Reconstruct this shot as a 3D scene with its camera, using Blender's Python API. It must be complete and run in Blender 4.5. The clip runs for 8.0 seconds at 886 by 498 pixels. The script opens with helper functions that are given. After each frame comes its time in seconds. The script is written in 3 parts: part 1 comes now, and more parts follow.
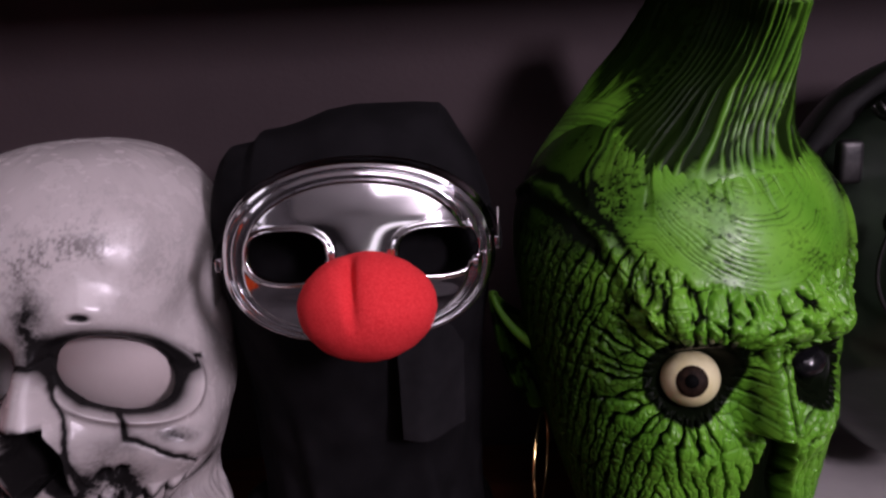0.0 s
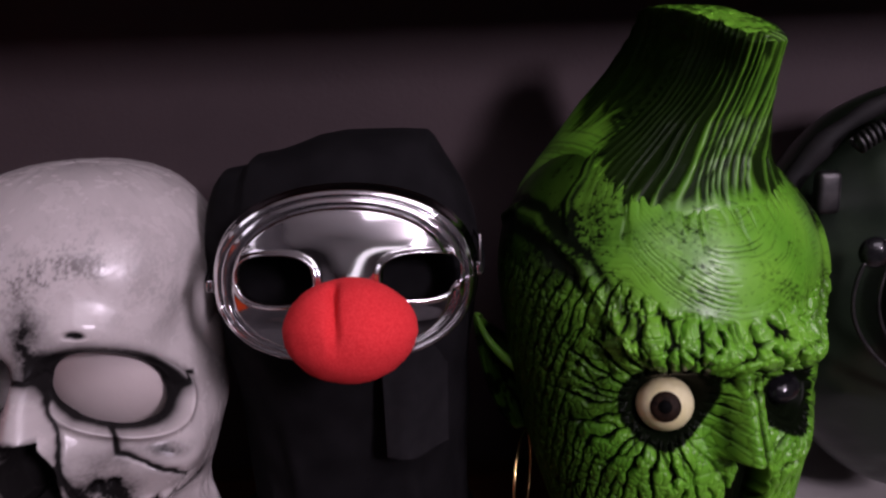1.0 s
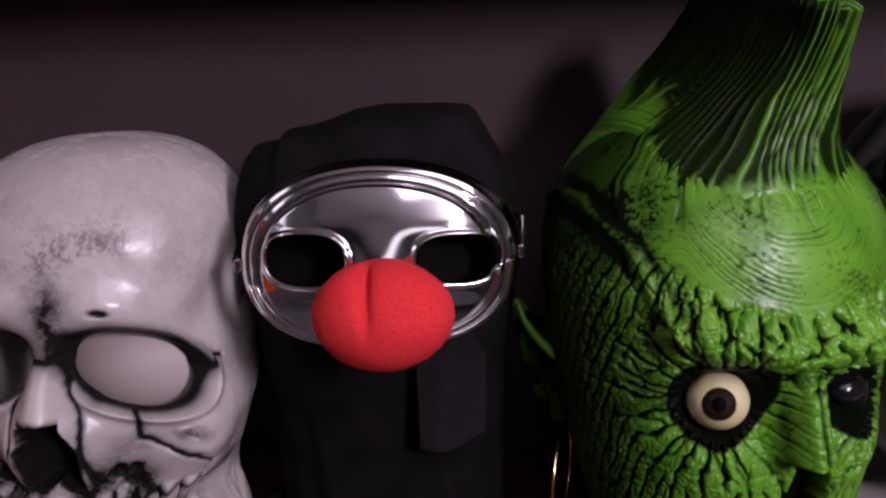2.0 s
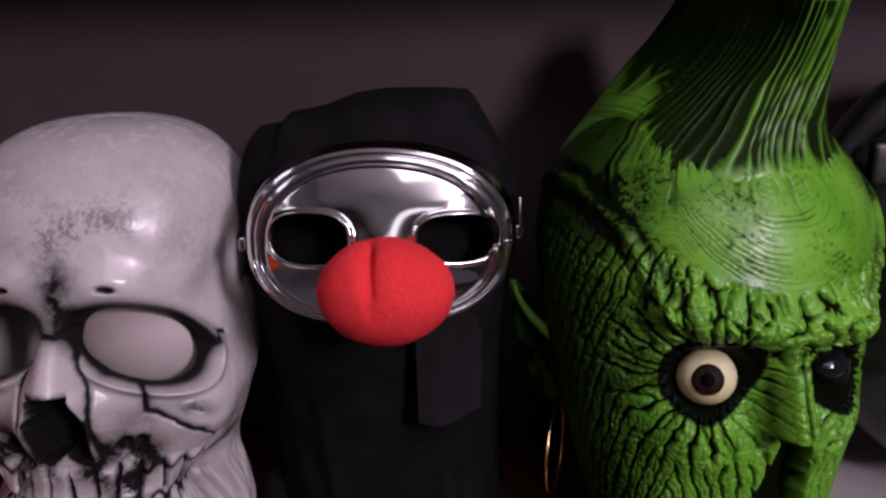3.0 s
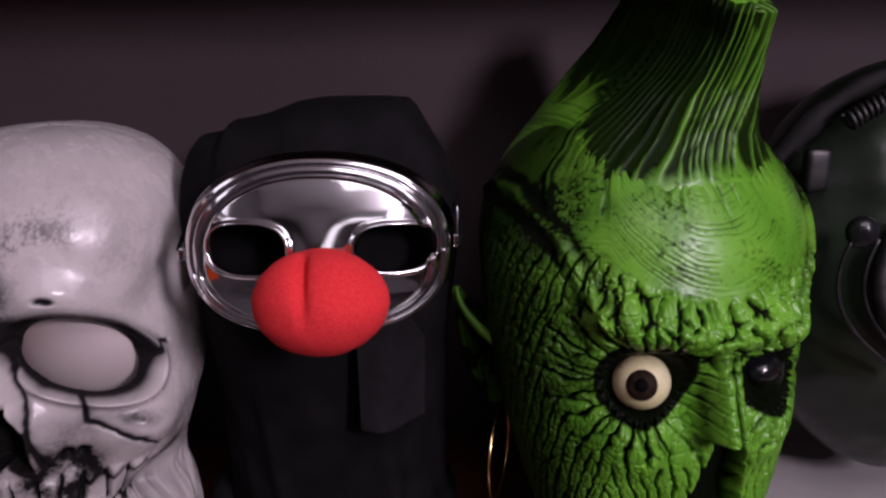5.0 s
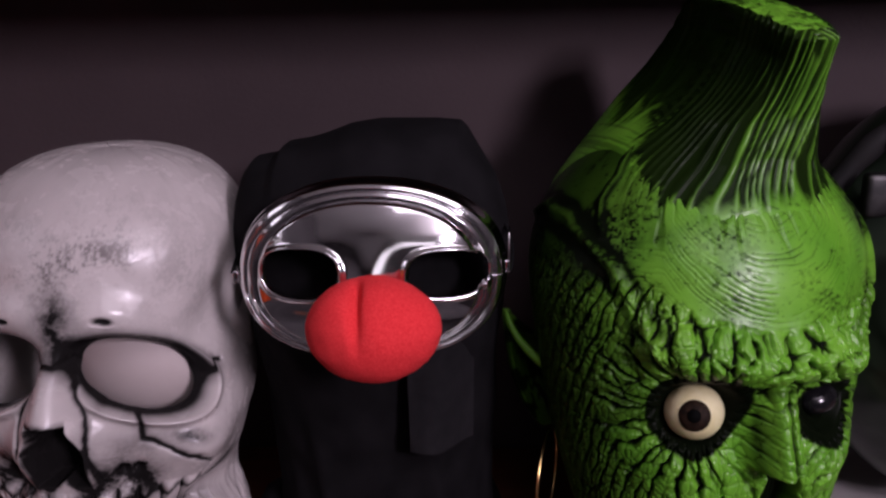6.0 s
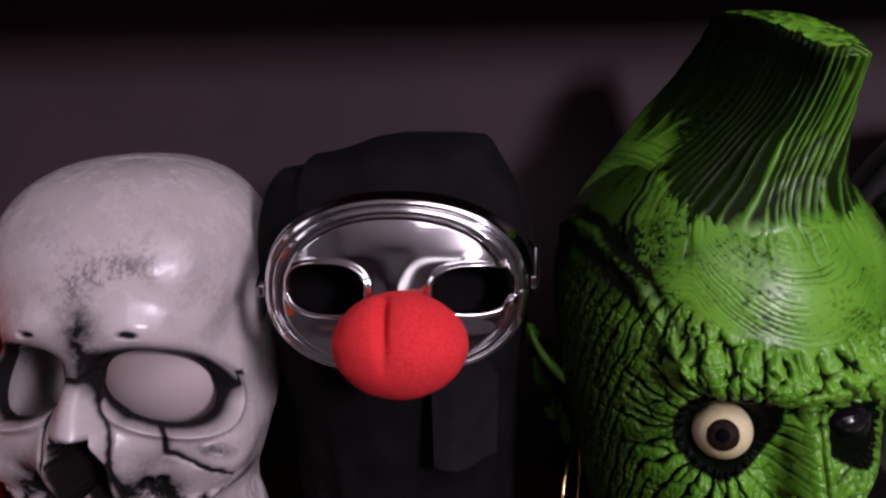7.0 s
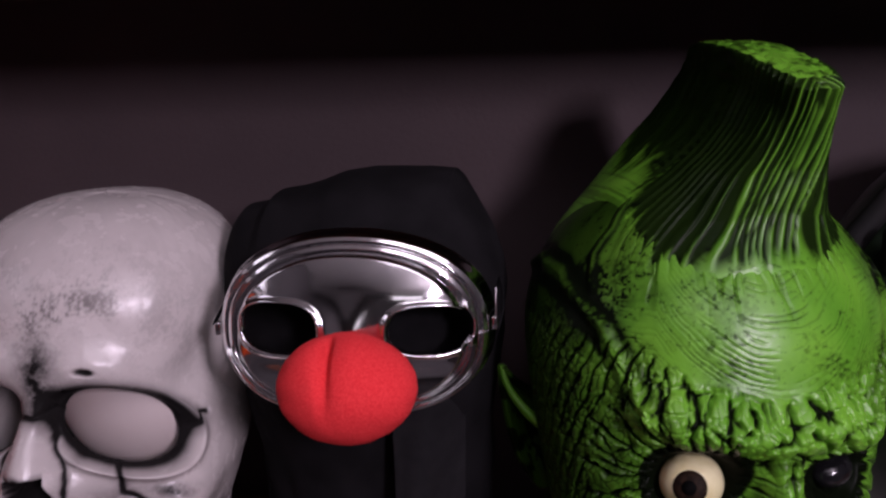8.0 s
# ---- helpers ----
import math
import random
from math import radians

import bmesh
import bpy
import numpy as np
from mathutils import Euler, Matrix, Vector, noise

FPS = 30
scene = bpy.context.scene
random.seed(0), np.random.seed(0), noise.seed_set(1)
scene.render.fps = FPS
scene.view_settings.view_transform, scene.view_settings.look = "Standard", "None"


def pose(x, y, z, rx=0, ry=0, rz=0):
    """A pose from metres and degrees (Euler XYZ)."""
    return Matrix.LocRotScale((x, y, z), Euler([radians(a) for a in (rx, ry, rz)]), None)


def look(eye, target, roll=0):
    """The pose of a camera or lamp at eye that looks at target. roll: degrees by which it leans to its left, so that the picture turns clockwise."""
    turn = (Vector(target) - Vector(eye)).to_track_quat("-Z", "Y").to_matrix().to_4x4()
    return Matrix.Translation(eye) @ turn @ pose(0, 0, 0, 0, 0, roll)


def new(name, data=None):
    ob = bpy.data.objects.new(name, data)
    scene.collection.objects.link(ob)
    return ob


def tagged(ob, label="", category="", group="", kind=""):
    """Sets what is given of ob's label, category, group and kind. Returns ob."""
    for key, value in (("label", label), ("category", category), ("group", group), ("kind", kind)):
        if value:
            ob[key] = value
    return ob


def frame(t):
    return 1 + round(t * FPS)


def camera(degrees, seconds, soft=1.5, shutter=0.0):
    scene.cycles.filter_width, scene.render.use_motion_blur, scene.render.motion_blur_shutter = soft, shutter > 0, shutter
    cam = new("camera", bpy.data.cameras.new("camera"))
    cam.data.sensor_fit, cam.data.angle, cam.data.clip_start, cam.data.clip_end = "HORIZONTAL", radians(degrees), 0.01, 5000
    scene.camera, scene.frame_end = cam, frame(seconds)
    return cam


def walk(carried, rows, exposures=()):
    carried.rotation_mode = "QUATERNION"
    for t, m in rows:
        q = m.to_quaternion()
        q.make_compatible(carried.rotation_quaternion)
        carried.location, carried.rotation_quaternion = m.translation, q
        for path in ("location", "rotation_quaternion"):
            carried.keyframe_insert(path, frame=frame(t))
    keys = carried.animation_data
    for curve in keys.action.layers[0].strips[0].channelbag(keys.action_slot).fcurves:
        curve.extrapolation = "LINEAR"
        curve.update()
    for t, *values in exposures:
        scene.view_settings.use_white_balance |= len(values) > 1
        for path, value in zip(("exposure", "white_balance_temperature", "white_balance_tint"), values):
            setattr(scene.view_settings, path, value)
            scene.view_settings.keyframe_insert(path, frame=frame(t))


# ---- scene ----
from mathutils.kdtree import KDTree

cam = camera(54.9, 8.0, soft=2.5)
PATH = [
    (0, (0.015, 0.008, 0.385), (0.031, 1.942, -0.124), -2.7),
    (0.5, (0.038, -0.002, 0.404), (0.042, 1.932, -0.105), -2.4),
    (1, (0.03, -0.005, 0.4), (0.027, 1.932, -0.096), -2.0),
    (1.5, (0.024, 0.013, 0.389), (-0.022, 1.946, -0.121), -1.7),
    (1.7, (0.029, 0.023, 0.391), (-0.052, 1.953, -0.128), -2.0),
    (2.8, (0.025, 0.013, 0.387), (-0.064, 1.937, -0.149), -1.1),
    (3, (0.022, 0.007, 0.39), (-0.04, 1.928, -0.164), -1.0),
    (3.5, (0.016, 0.004, 0.389), (-0.041, 1.926, -0.16), -0.5),
    (4, (0.017, 0.003, 0.393), (-0.053, 1.924, -0.16), -1.5),
    (4.2, (0.029, 0.003, 0.399), (-0.032, 1.92, -0.169), -1.9),
    (5.3, (0.045, 0.006, 0.398), (0.047, 1.926, -0.163), -0.7),
    (5.5, (0.044, 0.006, 0.396), (0.008, 1.928, -0.156), -1.0),
    (6, (0.039, 0.009, 0.414), (-0.066, 1.924, -0.153), -1.2),
    (6.5, (0.039, 0.006, 0.421), (-0.118, 1.919, -0.14), -1.4),
    (7, (0.031, 0.012, 0.417), (-0.103, 1.931, -0.129), -1.1),
    (7.5, (0.054, 0.03, 0.427), (-0.081, 1.943, -0.14), -1.1),
    (8, (0.079, 0.033, 0.419), (-0.16, 1.958, -0.067), -1.6),
]
walk(cam, [(t, look(eye, target, roll)) for t, eye, target, roll in PATH])

# ---------------- world and light ----------------
world = bpy.data.worlds.new("world")
world.use_nodes = True
scene.world = world
world.node_tree.nodes["Background"].inputs[0].default_value = (0.03, 0.03, 0.035, 1)
world.node_tree.nodes["Background"].inputs[1].default_value = 0.3


def area_lamp(name, eye, target, size_x, size_y, watts, colour):
    data = bpy.data.lights.new(name, "AREA")
    data.shape, data.size, data.size_y, data.energy, data.color = "RECTANGLE", size_x, size_y, watts, colour
    ob = new(name, data)
    ob.matrix_world = look(eye, target)
    return ob


area_lamp("small_window_light", (1.31, -1.26, 1.10), (0.05, 0.5, 0.2), 0.40, 0.40, 45.0, (1.0, 0.83, 1.03))
area_lamp("west_window_light", (-0.94, 0.10, 0.78), (-0.2, 0.5, 0.22), 0.34, 0.40, 0.6, (0.92, 0.82, 1.0))
# added fill with no known source, brightens what the silver mask reflects
area_lamp("south_fill_light", (0.62, -2.24, 1.22), (0.62, 0.0, 0.7), 1.1, 0.26, 1.1, (0.98, 0.87, 1.0))
area_lamp("ceiling_panel_light", (0.62, -0.52, 1.42), (0.60, -0.45, 0.0), 1.3, 0.66, 8.4, (1.0, 0.86, 1.04))


# ---------------- materials ----------------
def material(name, rough=0.5, metal=0.0, spec=0.5):
    m = bpy.data.materials.new(name)
    m.use_nodes = True
    n = m.node_tree.nodes
    b = n["Principled BSDF"]
    b.inputs["Roughness"].default_value = rough
    b.inputs["Metallic"].default_value = metal
    b.inputs["Specular IOR Level"].default_value = spec
    return m, n, m.node_tree.links, b


def noise_node(n, links, scale, detail=4.0, rough=0.6):
    tc = n.new("ShaderNodeTexCoord")
    t = n.new("ShaderNodeTexNoise")
    t.inputs["Scale"].default_value, t.inputs["Detail"].default_value, t.inputs["Roughness"].default_value = scale, detail, rough
    links.new(tc.outputs["Object"], t.inputs["Vector"])
    return t.outputs["Fac"]


def ramp_node(n, links, fac, lo, hi, a, b):
    r = n.new("ShaderNodeValToRGB")
    r.color_ramp.elements[0].position, r.color_ramp.elements[1].position = lo, hi
    r.color_ramp.elements[0].color, r.color_ramp.elements[1].color = (*a, 1), (*b, 1)
    links.new(fac, r.inputs[0])
    return r.outputs[0]


def mix_node(n, links, fac, a, b):
    x = n.new("ShaderNodeMix")
    x.data_type = "RGBA"
    for value, slot in ((fac, 0), (a, 6), (b, 7)):
        if isinstance(value, (int, float)):
            x.inputs[slot].default_value = value
        elif isinstance(value, tuple):
            x.inputs[slot].default_value = (*value, 1)
        else:
            links.new(value, x.inputs[slot])
    return x.outputs[2]


def bump_node(n, links, b, height, strength, distance):
    x = n.new("ShaderNodeBump")
    x.inputs["Strength"].default_value, x.inputs["Distance"].default_value = strength, distance
    links.new(height, x.inputs["Height"])
    links.new(x.outputs[0], b.inputs["Normal"])


def mottled(name, a, b_colour, scale, rough=0.5, bump=0.3, fine=400, dist=0.0004, metal=0.0, spec=0.5, lo=0.35, hi=0.65):
    m, n, links, b = material(name, rough, metal, spec)
    links.new(ramp_node(n, links, noise_node(n, links, scale), lo, hi, a, b_colour), b.inputs["Base Color"])
    if bump:
        bump_node(n, links, b, noise_node(n, links, fine), bump, dist)
    return m


def washed(name, a, b_colour, scale, dark, rough=0.42, dark_rough=0.5, bump=0.25, fine=500, spec=0.5):
    """Painted latex: black paint brushed into the moulded creases, with some shade painted in."""
    m, n, links, b = material(name, rough, 0.0, spec)
    base = ramp_node(n, links, noise_node(n, links, scale), 0.3, 0.7, a, b_colour)
    at = n.new("ShaderNodeAttribute")
    at.attribute_name = "wash_shade"
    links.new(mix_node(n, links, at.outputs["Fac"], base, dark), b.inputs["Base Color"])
    rr = n.new("ShaderNodeMapRange")
    rr.inputs[3].default_value, rr.inputs[4].default_value = rough - 0.1, rough + 0.12
    links.new(noise_node(n, links, 60), rr.inputs[0])
    links.new(rr.outputs[0], b.inputs["Roughness"])
    sp = n.new("ShaderNodeMapRange")
    sp.inputs[3].default_value, sp.inputs[4].default_value = spec, spec * 0.08
    links.new(at.outputs["Fac"], sp.inputs[0])
    links.new(sp.outputs[0], b.inputs["Specular IOR Level"])
    bump_node(n, links, b, noise_node(n, links, fine), bump, 0.0003)
    return m


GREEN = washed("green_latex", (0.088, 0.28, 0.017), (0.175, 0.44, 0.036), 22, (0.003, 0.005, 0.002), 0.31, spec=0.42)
BONE = washed("bone_latex", (0.50, 0.46, 0.445), (0.61, 0.565, 0.545), 14, (0.012, 0.011, 0.011), 0.25)
BONE_INNER = mottled("bone_lining", (0.5, 0.43, 0.41), (0.56, 0.49, 0.47), 12, 0.7)
CLOTH = mottled("black_cloth", (0.0050, 0.0048, 0.0053), (0.010, 0.0094, 0.0105), 30, 0.95, 0.6, 1500, 0.0004, spec=0.08)
# paler than the hood: light caught by the flap is put into its colour
FLAP_CLOTH = mottled("lit_black_cloth", (0.0085, 0.0082, 0.0090), (0.015, 0.014, 0.0155), 60, 0.9, 0.6, 1200, 0.0004, spec=0.12)
CHROME, _n, _l, _b = material("chrome_plastic", 0.1, 1.0)
_b.inputs["Base Color"].default_value = (0.86, 0.85, 0.86, 1)
bump_node(_n, _l, _b, noise_node(_n, _l, 45), 0.05, 0.0008)
FOAM = mottled("red_foam", (0.78, 0.026, 0.034), (0.90, 0.058, 0.064), 900, 0.95, 0.9, 1400, 0.0007, spec=0.15)
EYE_WHITE = mottled("yellowed_eye", (0.68, 0.62, 0.32), (0.80, 0.75, 0.46), 60, 0.25, 0.1)
IRIS = mottled("dark_iris", (0.006, 0.004, 0.003), (0.026, 0.014, 0.008), 500, 0.6, 0.0, spec=0.1)
PUPIL = mottled("black_pupil", (0.002, 0.002, 0.002), (0.004, 0.004, 0.004), 100, 0.7, 0.0, spec=0.02)
BLACK_GLOSS = mottled("black_gloss", (0.006, 0.006, 0.007), (0.014, 0.014, 0.015), 80, 0.16, 0.4, 90, 0.002)
GOLD = mottled("gold_metal", (0.75, 0.52, 0.2), (0.85, 0.62, 0.28), 80, 0.2, 0.0, metal=1.0)
STEEL = mottled("worn_steel", (0.35, 0.34, 0.33), (0.5, 0.49, 0.48), 80, 0.3, 0.3, 200, 0.0003, metal=1.0)
DULL_STEEL = mottled("dull_dark_steel", (0.045, 0.045, 0.045), (0.09, 0.087, 0.085), 80, 0.5, 0.3, 200, 0.0003, metal=1.0)
RUBBER = mottled("black_rubber", (0.005, 0.005, 0.005), (0.011, 0.010, 0.010), 40, 0.7, 0.5, 300, 0.0006, spec=0.2)
GREEN_RUBBER = mottled("dark_green_rubber", (0.010, 0.016, 0.010), (0.018, 0.028, 0.016), 30, 0.3, 0.3, 200, 0.0005)
PALE_PLASTIC = mottled("pale_plastic", (0.36, 0.34, 0.33), (0.44, 0.42, 0.40), 10, 0.35, 0.2, 300)
RED_LATEX = mottled("orange_red_latex", (0.62, 0.055, 0.012), (0.78, 0.12, 0.02), 18, 0.4, 0.4, 120, 0.001)
DEEP_RED = mottled("deep_red_latex", (0.24, 0.010, 0.008), (0.40, 0.022, 0.014), 18, 0.4, 0.4, 120, 0.001)
WALL = mottled("mauve_wall_paint", (0.050, 0.034, 0.037), (0.060, 0.041, 0.044), 6, 0.8, 0.5, 220, 0.0006)
CEILING = mottled("white_ceiling_paint", (0.74, 0.73, 0.71), (0.8, 0.79, 0.77), 4, 0.9, 0.2, 200)
ROOM = mottled("room_wall_paint", (0.055, 0.050, 0.052), (0.08, 0.072, 0.075), 3, 0.85, 0.2, 200)
WOOD, _n, _l, _b = material("red_brown_wood", 0.4)
_tc = _n.new("ShaderNodeTexCoord")
_mp = _n.new("ShaderNodeMapping")
_mp.inputs["Scale"].default_value = (3, 40, 40)
_nz = _n.new("ShaderNodeTexNoise")
_nz.inputs["Scale"].default_value, _nz.inputs["Detail"].default_value = 2.0, 6.0
_l.new(_tc.outputs["Object"], _mp.inputs[0])
_l.new(_mp.outputs[0], _nz.inputs["Vector"])
_l.new(ramp_node(_n, _l, _nz.outputs["Fac"], 0.3, 0.7, (0.075, 0.022, 0.013), (0.16, 0.055, 0.03)), _b.inputs["Base Color"])
bump_node(_n, _l, _b, _nz.outputs["Fac"], 0.2, 0.0006)


# ---------------- mesh helpers ----------------
def part(name, me, mat, parent=None, label="", smooth=True):
    """Links a mesh or a bmesh as one object under a thing or a part."""
    if isinstance(me, bmesh.types.BMesh):
        bm, me = me, bpy.data.meshes.new(name)
        bm.to_mesh(me)
        bm.free()
    me.materials.append(mat)
    me.polygons.foreach_set("use_smooth", [smooth] * len(me.polygons))
    ob = new(name, me)
    ob.parent = parent
    if label:
        tagged(ob, label)
    return ob


def thing(name, m, label, category, group=""):
    ob = new(name)
    ob.empty_display_size = 0.05
    ob.matrix_world = m
    return tagged(ob, label, category, group)


def rounded_box(sx, sy, sz, centre=(0, 0, 0), bevel=0.004, segments=3):
    bm = bmesh.new()
    bmesh.ops.create_cube(bm, size=1.0, matrix=Matrix.Translation(centre) @ Matrix.Diagonal((sx, sy, sz, 1)))
    if bevel:
        bmesh.ops.bevel(bm, geom=bm.edges[:], offset=bevel, segments=segments, affect="EDGES", profile=0.5)
    return bm


def grid_mesh(name, P, closed_u=False, keep=None, wash_shade=None):
    """A mesh over a grid of places P[row, column, 3]."""
    nv, nu = P.shape[:2]
    idx = np.arange(nv * nu).reshape(nv, nu)
    right = np.roll(idx, -1, axis=1) if closed_u else idx[:, 1:]
    left = idx if closed_u else idx[:, :-1]
    quads = np.stack([left[:-1], right[:-1], right[1:], left[1:]], axis=-1)
    if keep is not None:
        quads = quads[keep]
    quads = quads.reshape(-1, 4)
    me = bpy.data.meshes.new(name)
    me.vertices.add(nv * nu)
    me.vertices.foreach_set("co", P.astype(np.float32).ravel())
    me.loops.add(len(quads) * 4)
    me.loops.foreach_set("vertex_index", quads.astype(np.int32).ravel())
    me.polygons.add(len(quads))
    me.polygons.foreach_set("loop_start", np.arange(0, len(quads) * 4, 4, dtype=np.int32))
    if wash_shade is not None:
        me.attributes.new("wash_shade", "FLOAT", "POINT").data.foreach_set("value", np.clip(wash_shade, 0, 1).astype(np.float32).ravel())
    me.update(calc_edges=True)
    me.validate()
    return me


def loose_free(me):
    """The mesh without vertices that carry no face."""
    bm = bmesh.new()
    bm.from_mesh(me)
    bmesh.ops.delete(bm, geom=[v for v in bm.verts if not v.link_faces], context="VERTS")
    bm.to_mesh(me)
    bm.free()
    return me


def normals_of(P):
    du, dv = np.gradient(P, axis=1), np.gradient(P, axis=0)
    n = np.cross(du, dv)
    return n / (np.linalg.norm(n, axis=-1, keepdims=True) + 1e-12)


def smoothstep(a, b, x):
    t = np.clip((x - a) / (b - a), 0, 1)
    return t * t * (3 - 2 * t)


def bell(x, w):
    return np.exp(-(x / w) ** 2)


def hashed(ix, iy, seed):
    h = (ix.astype(np.int64) * 374761393 + iy.astype(np.int64) * 668265263 + seed * 1442695041) & 0x7FFFFFFF
    h = ((h ^ (h >> 13)) * 1274126177) & 0x7FFFFFFF
    return ((h ^ (h >> 16)) & 0xFFFF) / 65535.0


def value_noise(x, y, seed=1):
    ix, iy = np.floor(x), np.floor(y)
    fx, fy = x - ix, y - iy
    fx, fy = fx * fx * (3 - 2 * fx), fy * fy * (3 - 2 * fy)
    a, b = hashed(ix, iy, seed), hashed(ix + 1, iy, seed)
    c, d = hashed(ix, iy + 1, seed), hashed(ix + 1, iy + 1, seed)
    return (a * (1 - fx) + b * fx) * (1 - fy) + (c * (1 - fx) + d * fx) * fy - 0.5


def fbm(x, y, seed=1, octaves=4):
    return sum(value_noise(x * 2 ** k, y * 2 ** k, seed + k) / 2 ** k for k in range(octaves))


def cell_edges(x, y, seed=1):
    """How far a place lies from the border of its cell, 0 on the border."""
    ix, iy = np.floor(x), np.floor(y)
    near, second = np.full(x.shape, 9.0), np.full(x.shape, 9.0)
    for dx in (-1, 0, 1):
        for dy in (-1, 0, 1):
            px = ix + dx + 0.1 + 0.8 * hashed(ix + dx, iy + dy, seed)
            py = iy + dy + 0.1 + 0.8 * hashed(ix + dx, iy + dy, seed + 7)
            d = np.hypot(px - x, py - y)
            second = np.where(d < near, near, np.minimum(second, d))
            near = np.minimum(near, d)
    return second - near


def line_distance(s, z, points):
    """Distance to a crooked line through a few points."""
    d = np.full(s.shape, 9.0)
    for (x0, y0), (x1, y1) in zip(points[:-1], points[1:]):
        vx, vy = x1 - x0, y1 - y0
        t = np.clip(((s - x0) * vx + (z - y0) * vy) / (vx * vx + vy * vy), 0, 1)
        d = np.minimum(d, np.hypot(s - x0 - t * vx, z - y0 - t * vy))
    return d


def hole_norm(s, z, cs, cz, rs, rz, degrees=0.0, power=2.3):
    a = radians(degrees)
    x, y = (s - cs) * math.cos(a) + (z - cz) * math.sin(a), -(s - cs) * math.sin(a) + (z - cz) * math.cos(a)
    return (np.abs(x / rs) ** power + np.abs(y / rz) ** power) ** (1 / power)


def cut_holes(s, z, holes):
    """Moves the grid's inner rim of each hole onto its outline; returns the grid and which faces stay."""
    drop = np.zeros((s.shape[0] - 1, s.shape[1] - 1), bool)
    s0, z0 = s.copy(), z.copy()
    for h in holes:
        q = hole_norm(s0, z0, *h)
        inside = q < 1
        drop |= inside[:-1, :-1] & inside[1:, :-1] & inside[:-1, 1:] & inside[1:, 1:]
        k = np.where(inside, 1 / np.maximum(q, 0.2), 1.0)
        s, z = np.where(inside, h[0] + (s0 - h[0]) * k, s), np.where(inside, h[1] + (z0 - h[1]) * k, z)
    return s, z, ~drop


def lipped_holes(s, z, holes, inner=0.72):
    """Like cut_holes, but the hole's edge turns in: also returns how far (0 to 1) each place has turned."""
    drop = np.zeros((s.shape[0] - 1, s.shape[1] - 1), bool)
    s0, z0, lip = s.copy(), z.copy(), np.zeros(s.shape)
    for h in holes:
        q = hole_norm(s0, z0, *h)
        deep, inside = q < inner, q < 1
        drop |= deep[:-1, :-1] & deep[1:, :-1] & deep[:-1, 1:] & deep[1:, 1:]
        turn = np.clip((1 - q) / (1 - inner), 0, 1)
        k = np.where(inside, (1 - 0.05 * turn) / np.maximum(q, 0.1), 1.0)
        s, z = np.where(inside, h[0] + (s0 - h[0]) * k, s), np.where(inside, h[1] + (z0 - h[1]) * k, z)
        lip = np.where(inside, turn, lip)
    return s, z, ~drop, lip


def smooth_profile(z, knots):
    zs = np.linspace(knots[0][0] - 0.06, knots[-1][0] + 0.06, 1200)
    r = np.interp(zs, [k[0] for k in knots], [k[1] for k in knots])
    w = np.hanning(90)
    r = np.convolve(np.pad(r, 45, mode="edge"), w / w.sum(), mode="same")[45:-45]
    return np.interp(z, zs, r)


def dome(z, z0, top, power):
    return np.maximum(1 - (np.clip(z - z0, 0, None) / (top - z0)) ** power, 0) ** (1 / power)


def rows_to_top(bottom, start, top, n_low, n_dome):
    """Heights that crowd towards a dome's top."""
    a = np.linspace(bottom, start, n_low, endpoint=False)
    t = np.linspace(0, 1, n_dome)
    return np.concatenate([a, start + (top - start) * np.sin(t * math.pi / 2)])


def tube(name, points, radius, n=10):
    bm = bmesh.new()
    rings, up = [], Vector((0.13, 0.2, 0.97))
    pts = [Vector(p) for p in points]
    for i, p in enumerate(pts):
        d = (pts[min(i + 1, len(pts) - 1)] - pts[max(i - 1, 0)]).normalized()
        a = d.cross(up).normalized()
        b = d.cross(a)
        r = radius(i / (len(pts) - 1)) if callable(radius) else radius
        rings.append([bm.verts.new(p + r * (math.cos(k * math.tau / n) * a + math.sin(k * math.tau / n) * b)) for k in range(n)])
    for r0, r1 in zip(rings[:-1], rings[1:]):
        for k in range(n):
            bm.faces.new((r0[k], r0[(k + 1) % n], r1[(k + 1) % n], r1[k]))
    bm.faces.new(rings[0][::-1])
    bm.faces.new(rings[-1])
    bmesh.ops.recalc_face_normals(bm, faces=bm.faces[:])
    return bm


def ring(major, minor, nu=96, nv=12, squash=1.0):
    u, v = np.meshgrid(np.linspace(0, math.tau, nu, endpoint=False), np.linspace(0, math.tau, nv + 1))
    r = major + minor * np.cos(v)
    return np.stack([r * np.cos(u), minor * np.sin(v), squash * r * np.sin(u)], axis=-1)


def ball(name, rx, ry, rz, nu=64, nv=40):
    u, v = np.meshgrid(np.linspace(0, math.tau, nu, endpoint=False), np.linspace(-math.pi / 2, math.pi / 2, nv))
    return np.stack([rx * np.cos(v) * np.sin(u), -ry * np.cos(v) * np.cos(u), rz * np.sin(v)], axis=-1)


# ---------------- the room and the shelf ----------------
FLOOR_Z, CEIL_Z, WALL_Y = -1.15, 1.45, 0.74


def slab(name, sx, sy, sz, centre, mat, bevel=0.0, label="", category=""):
    ob = part(name, rounded_box(sx, sy, sz, centre, bevel), mat, None, "", False)
    return tagged(ob, label or name.replace("_", " "), category or name.split("_")[0], "", "structure")


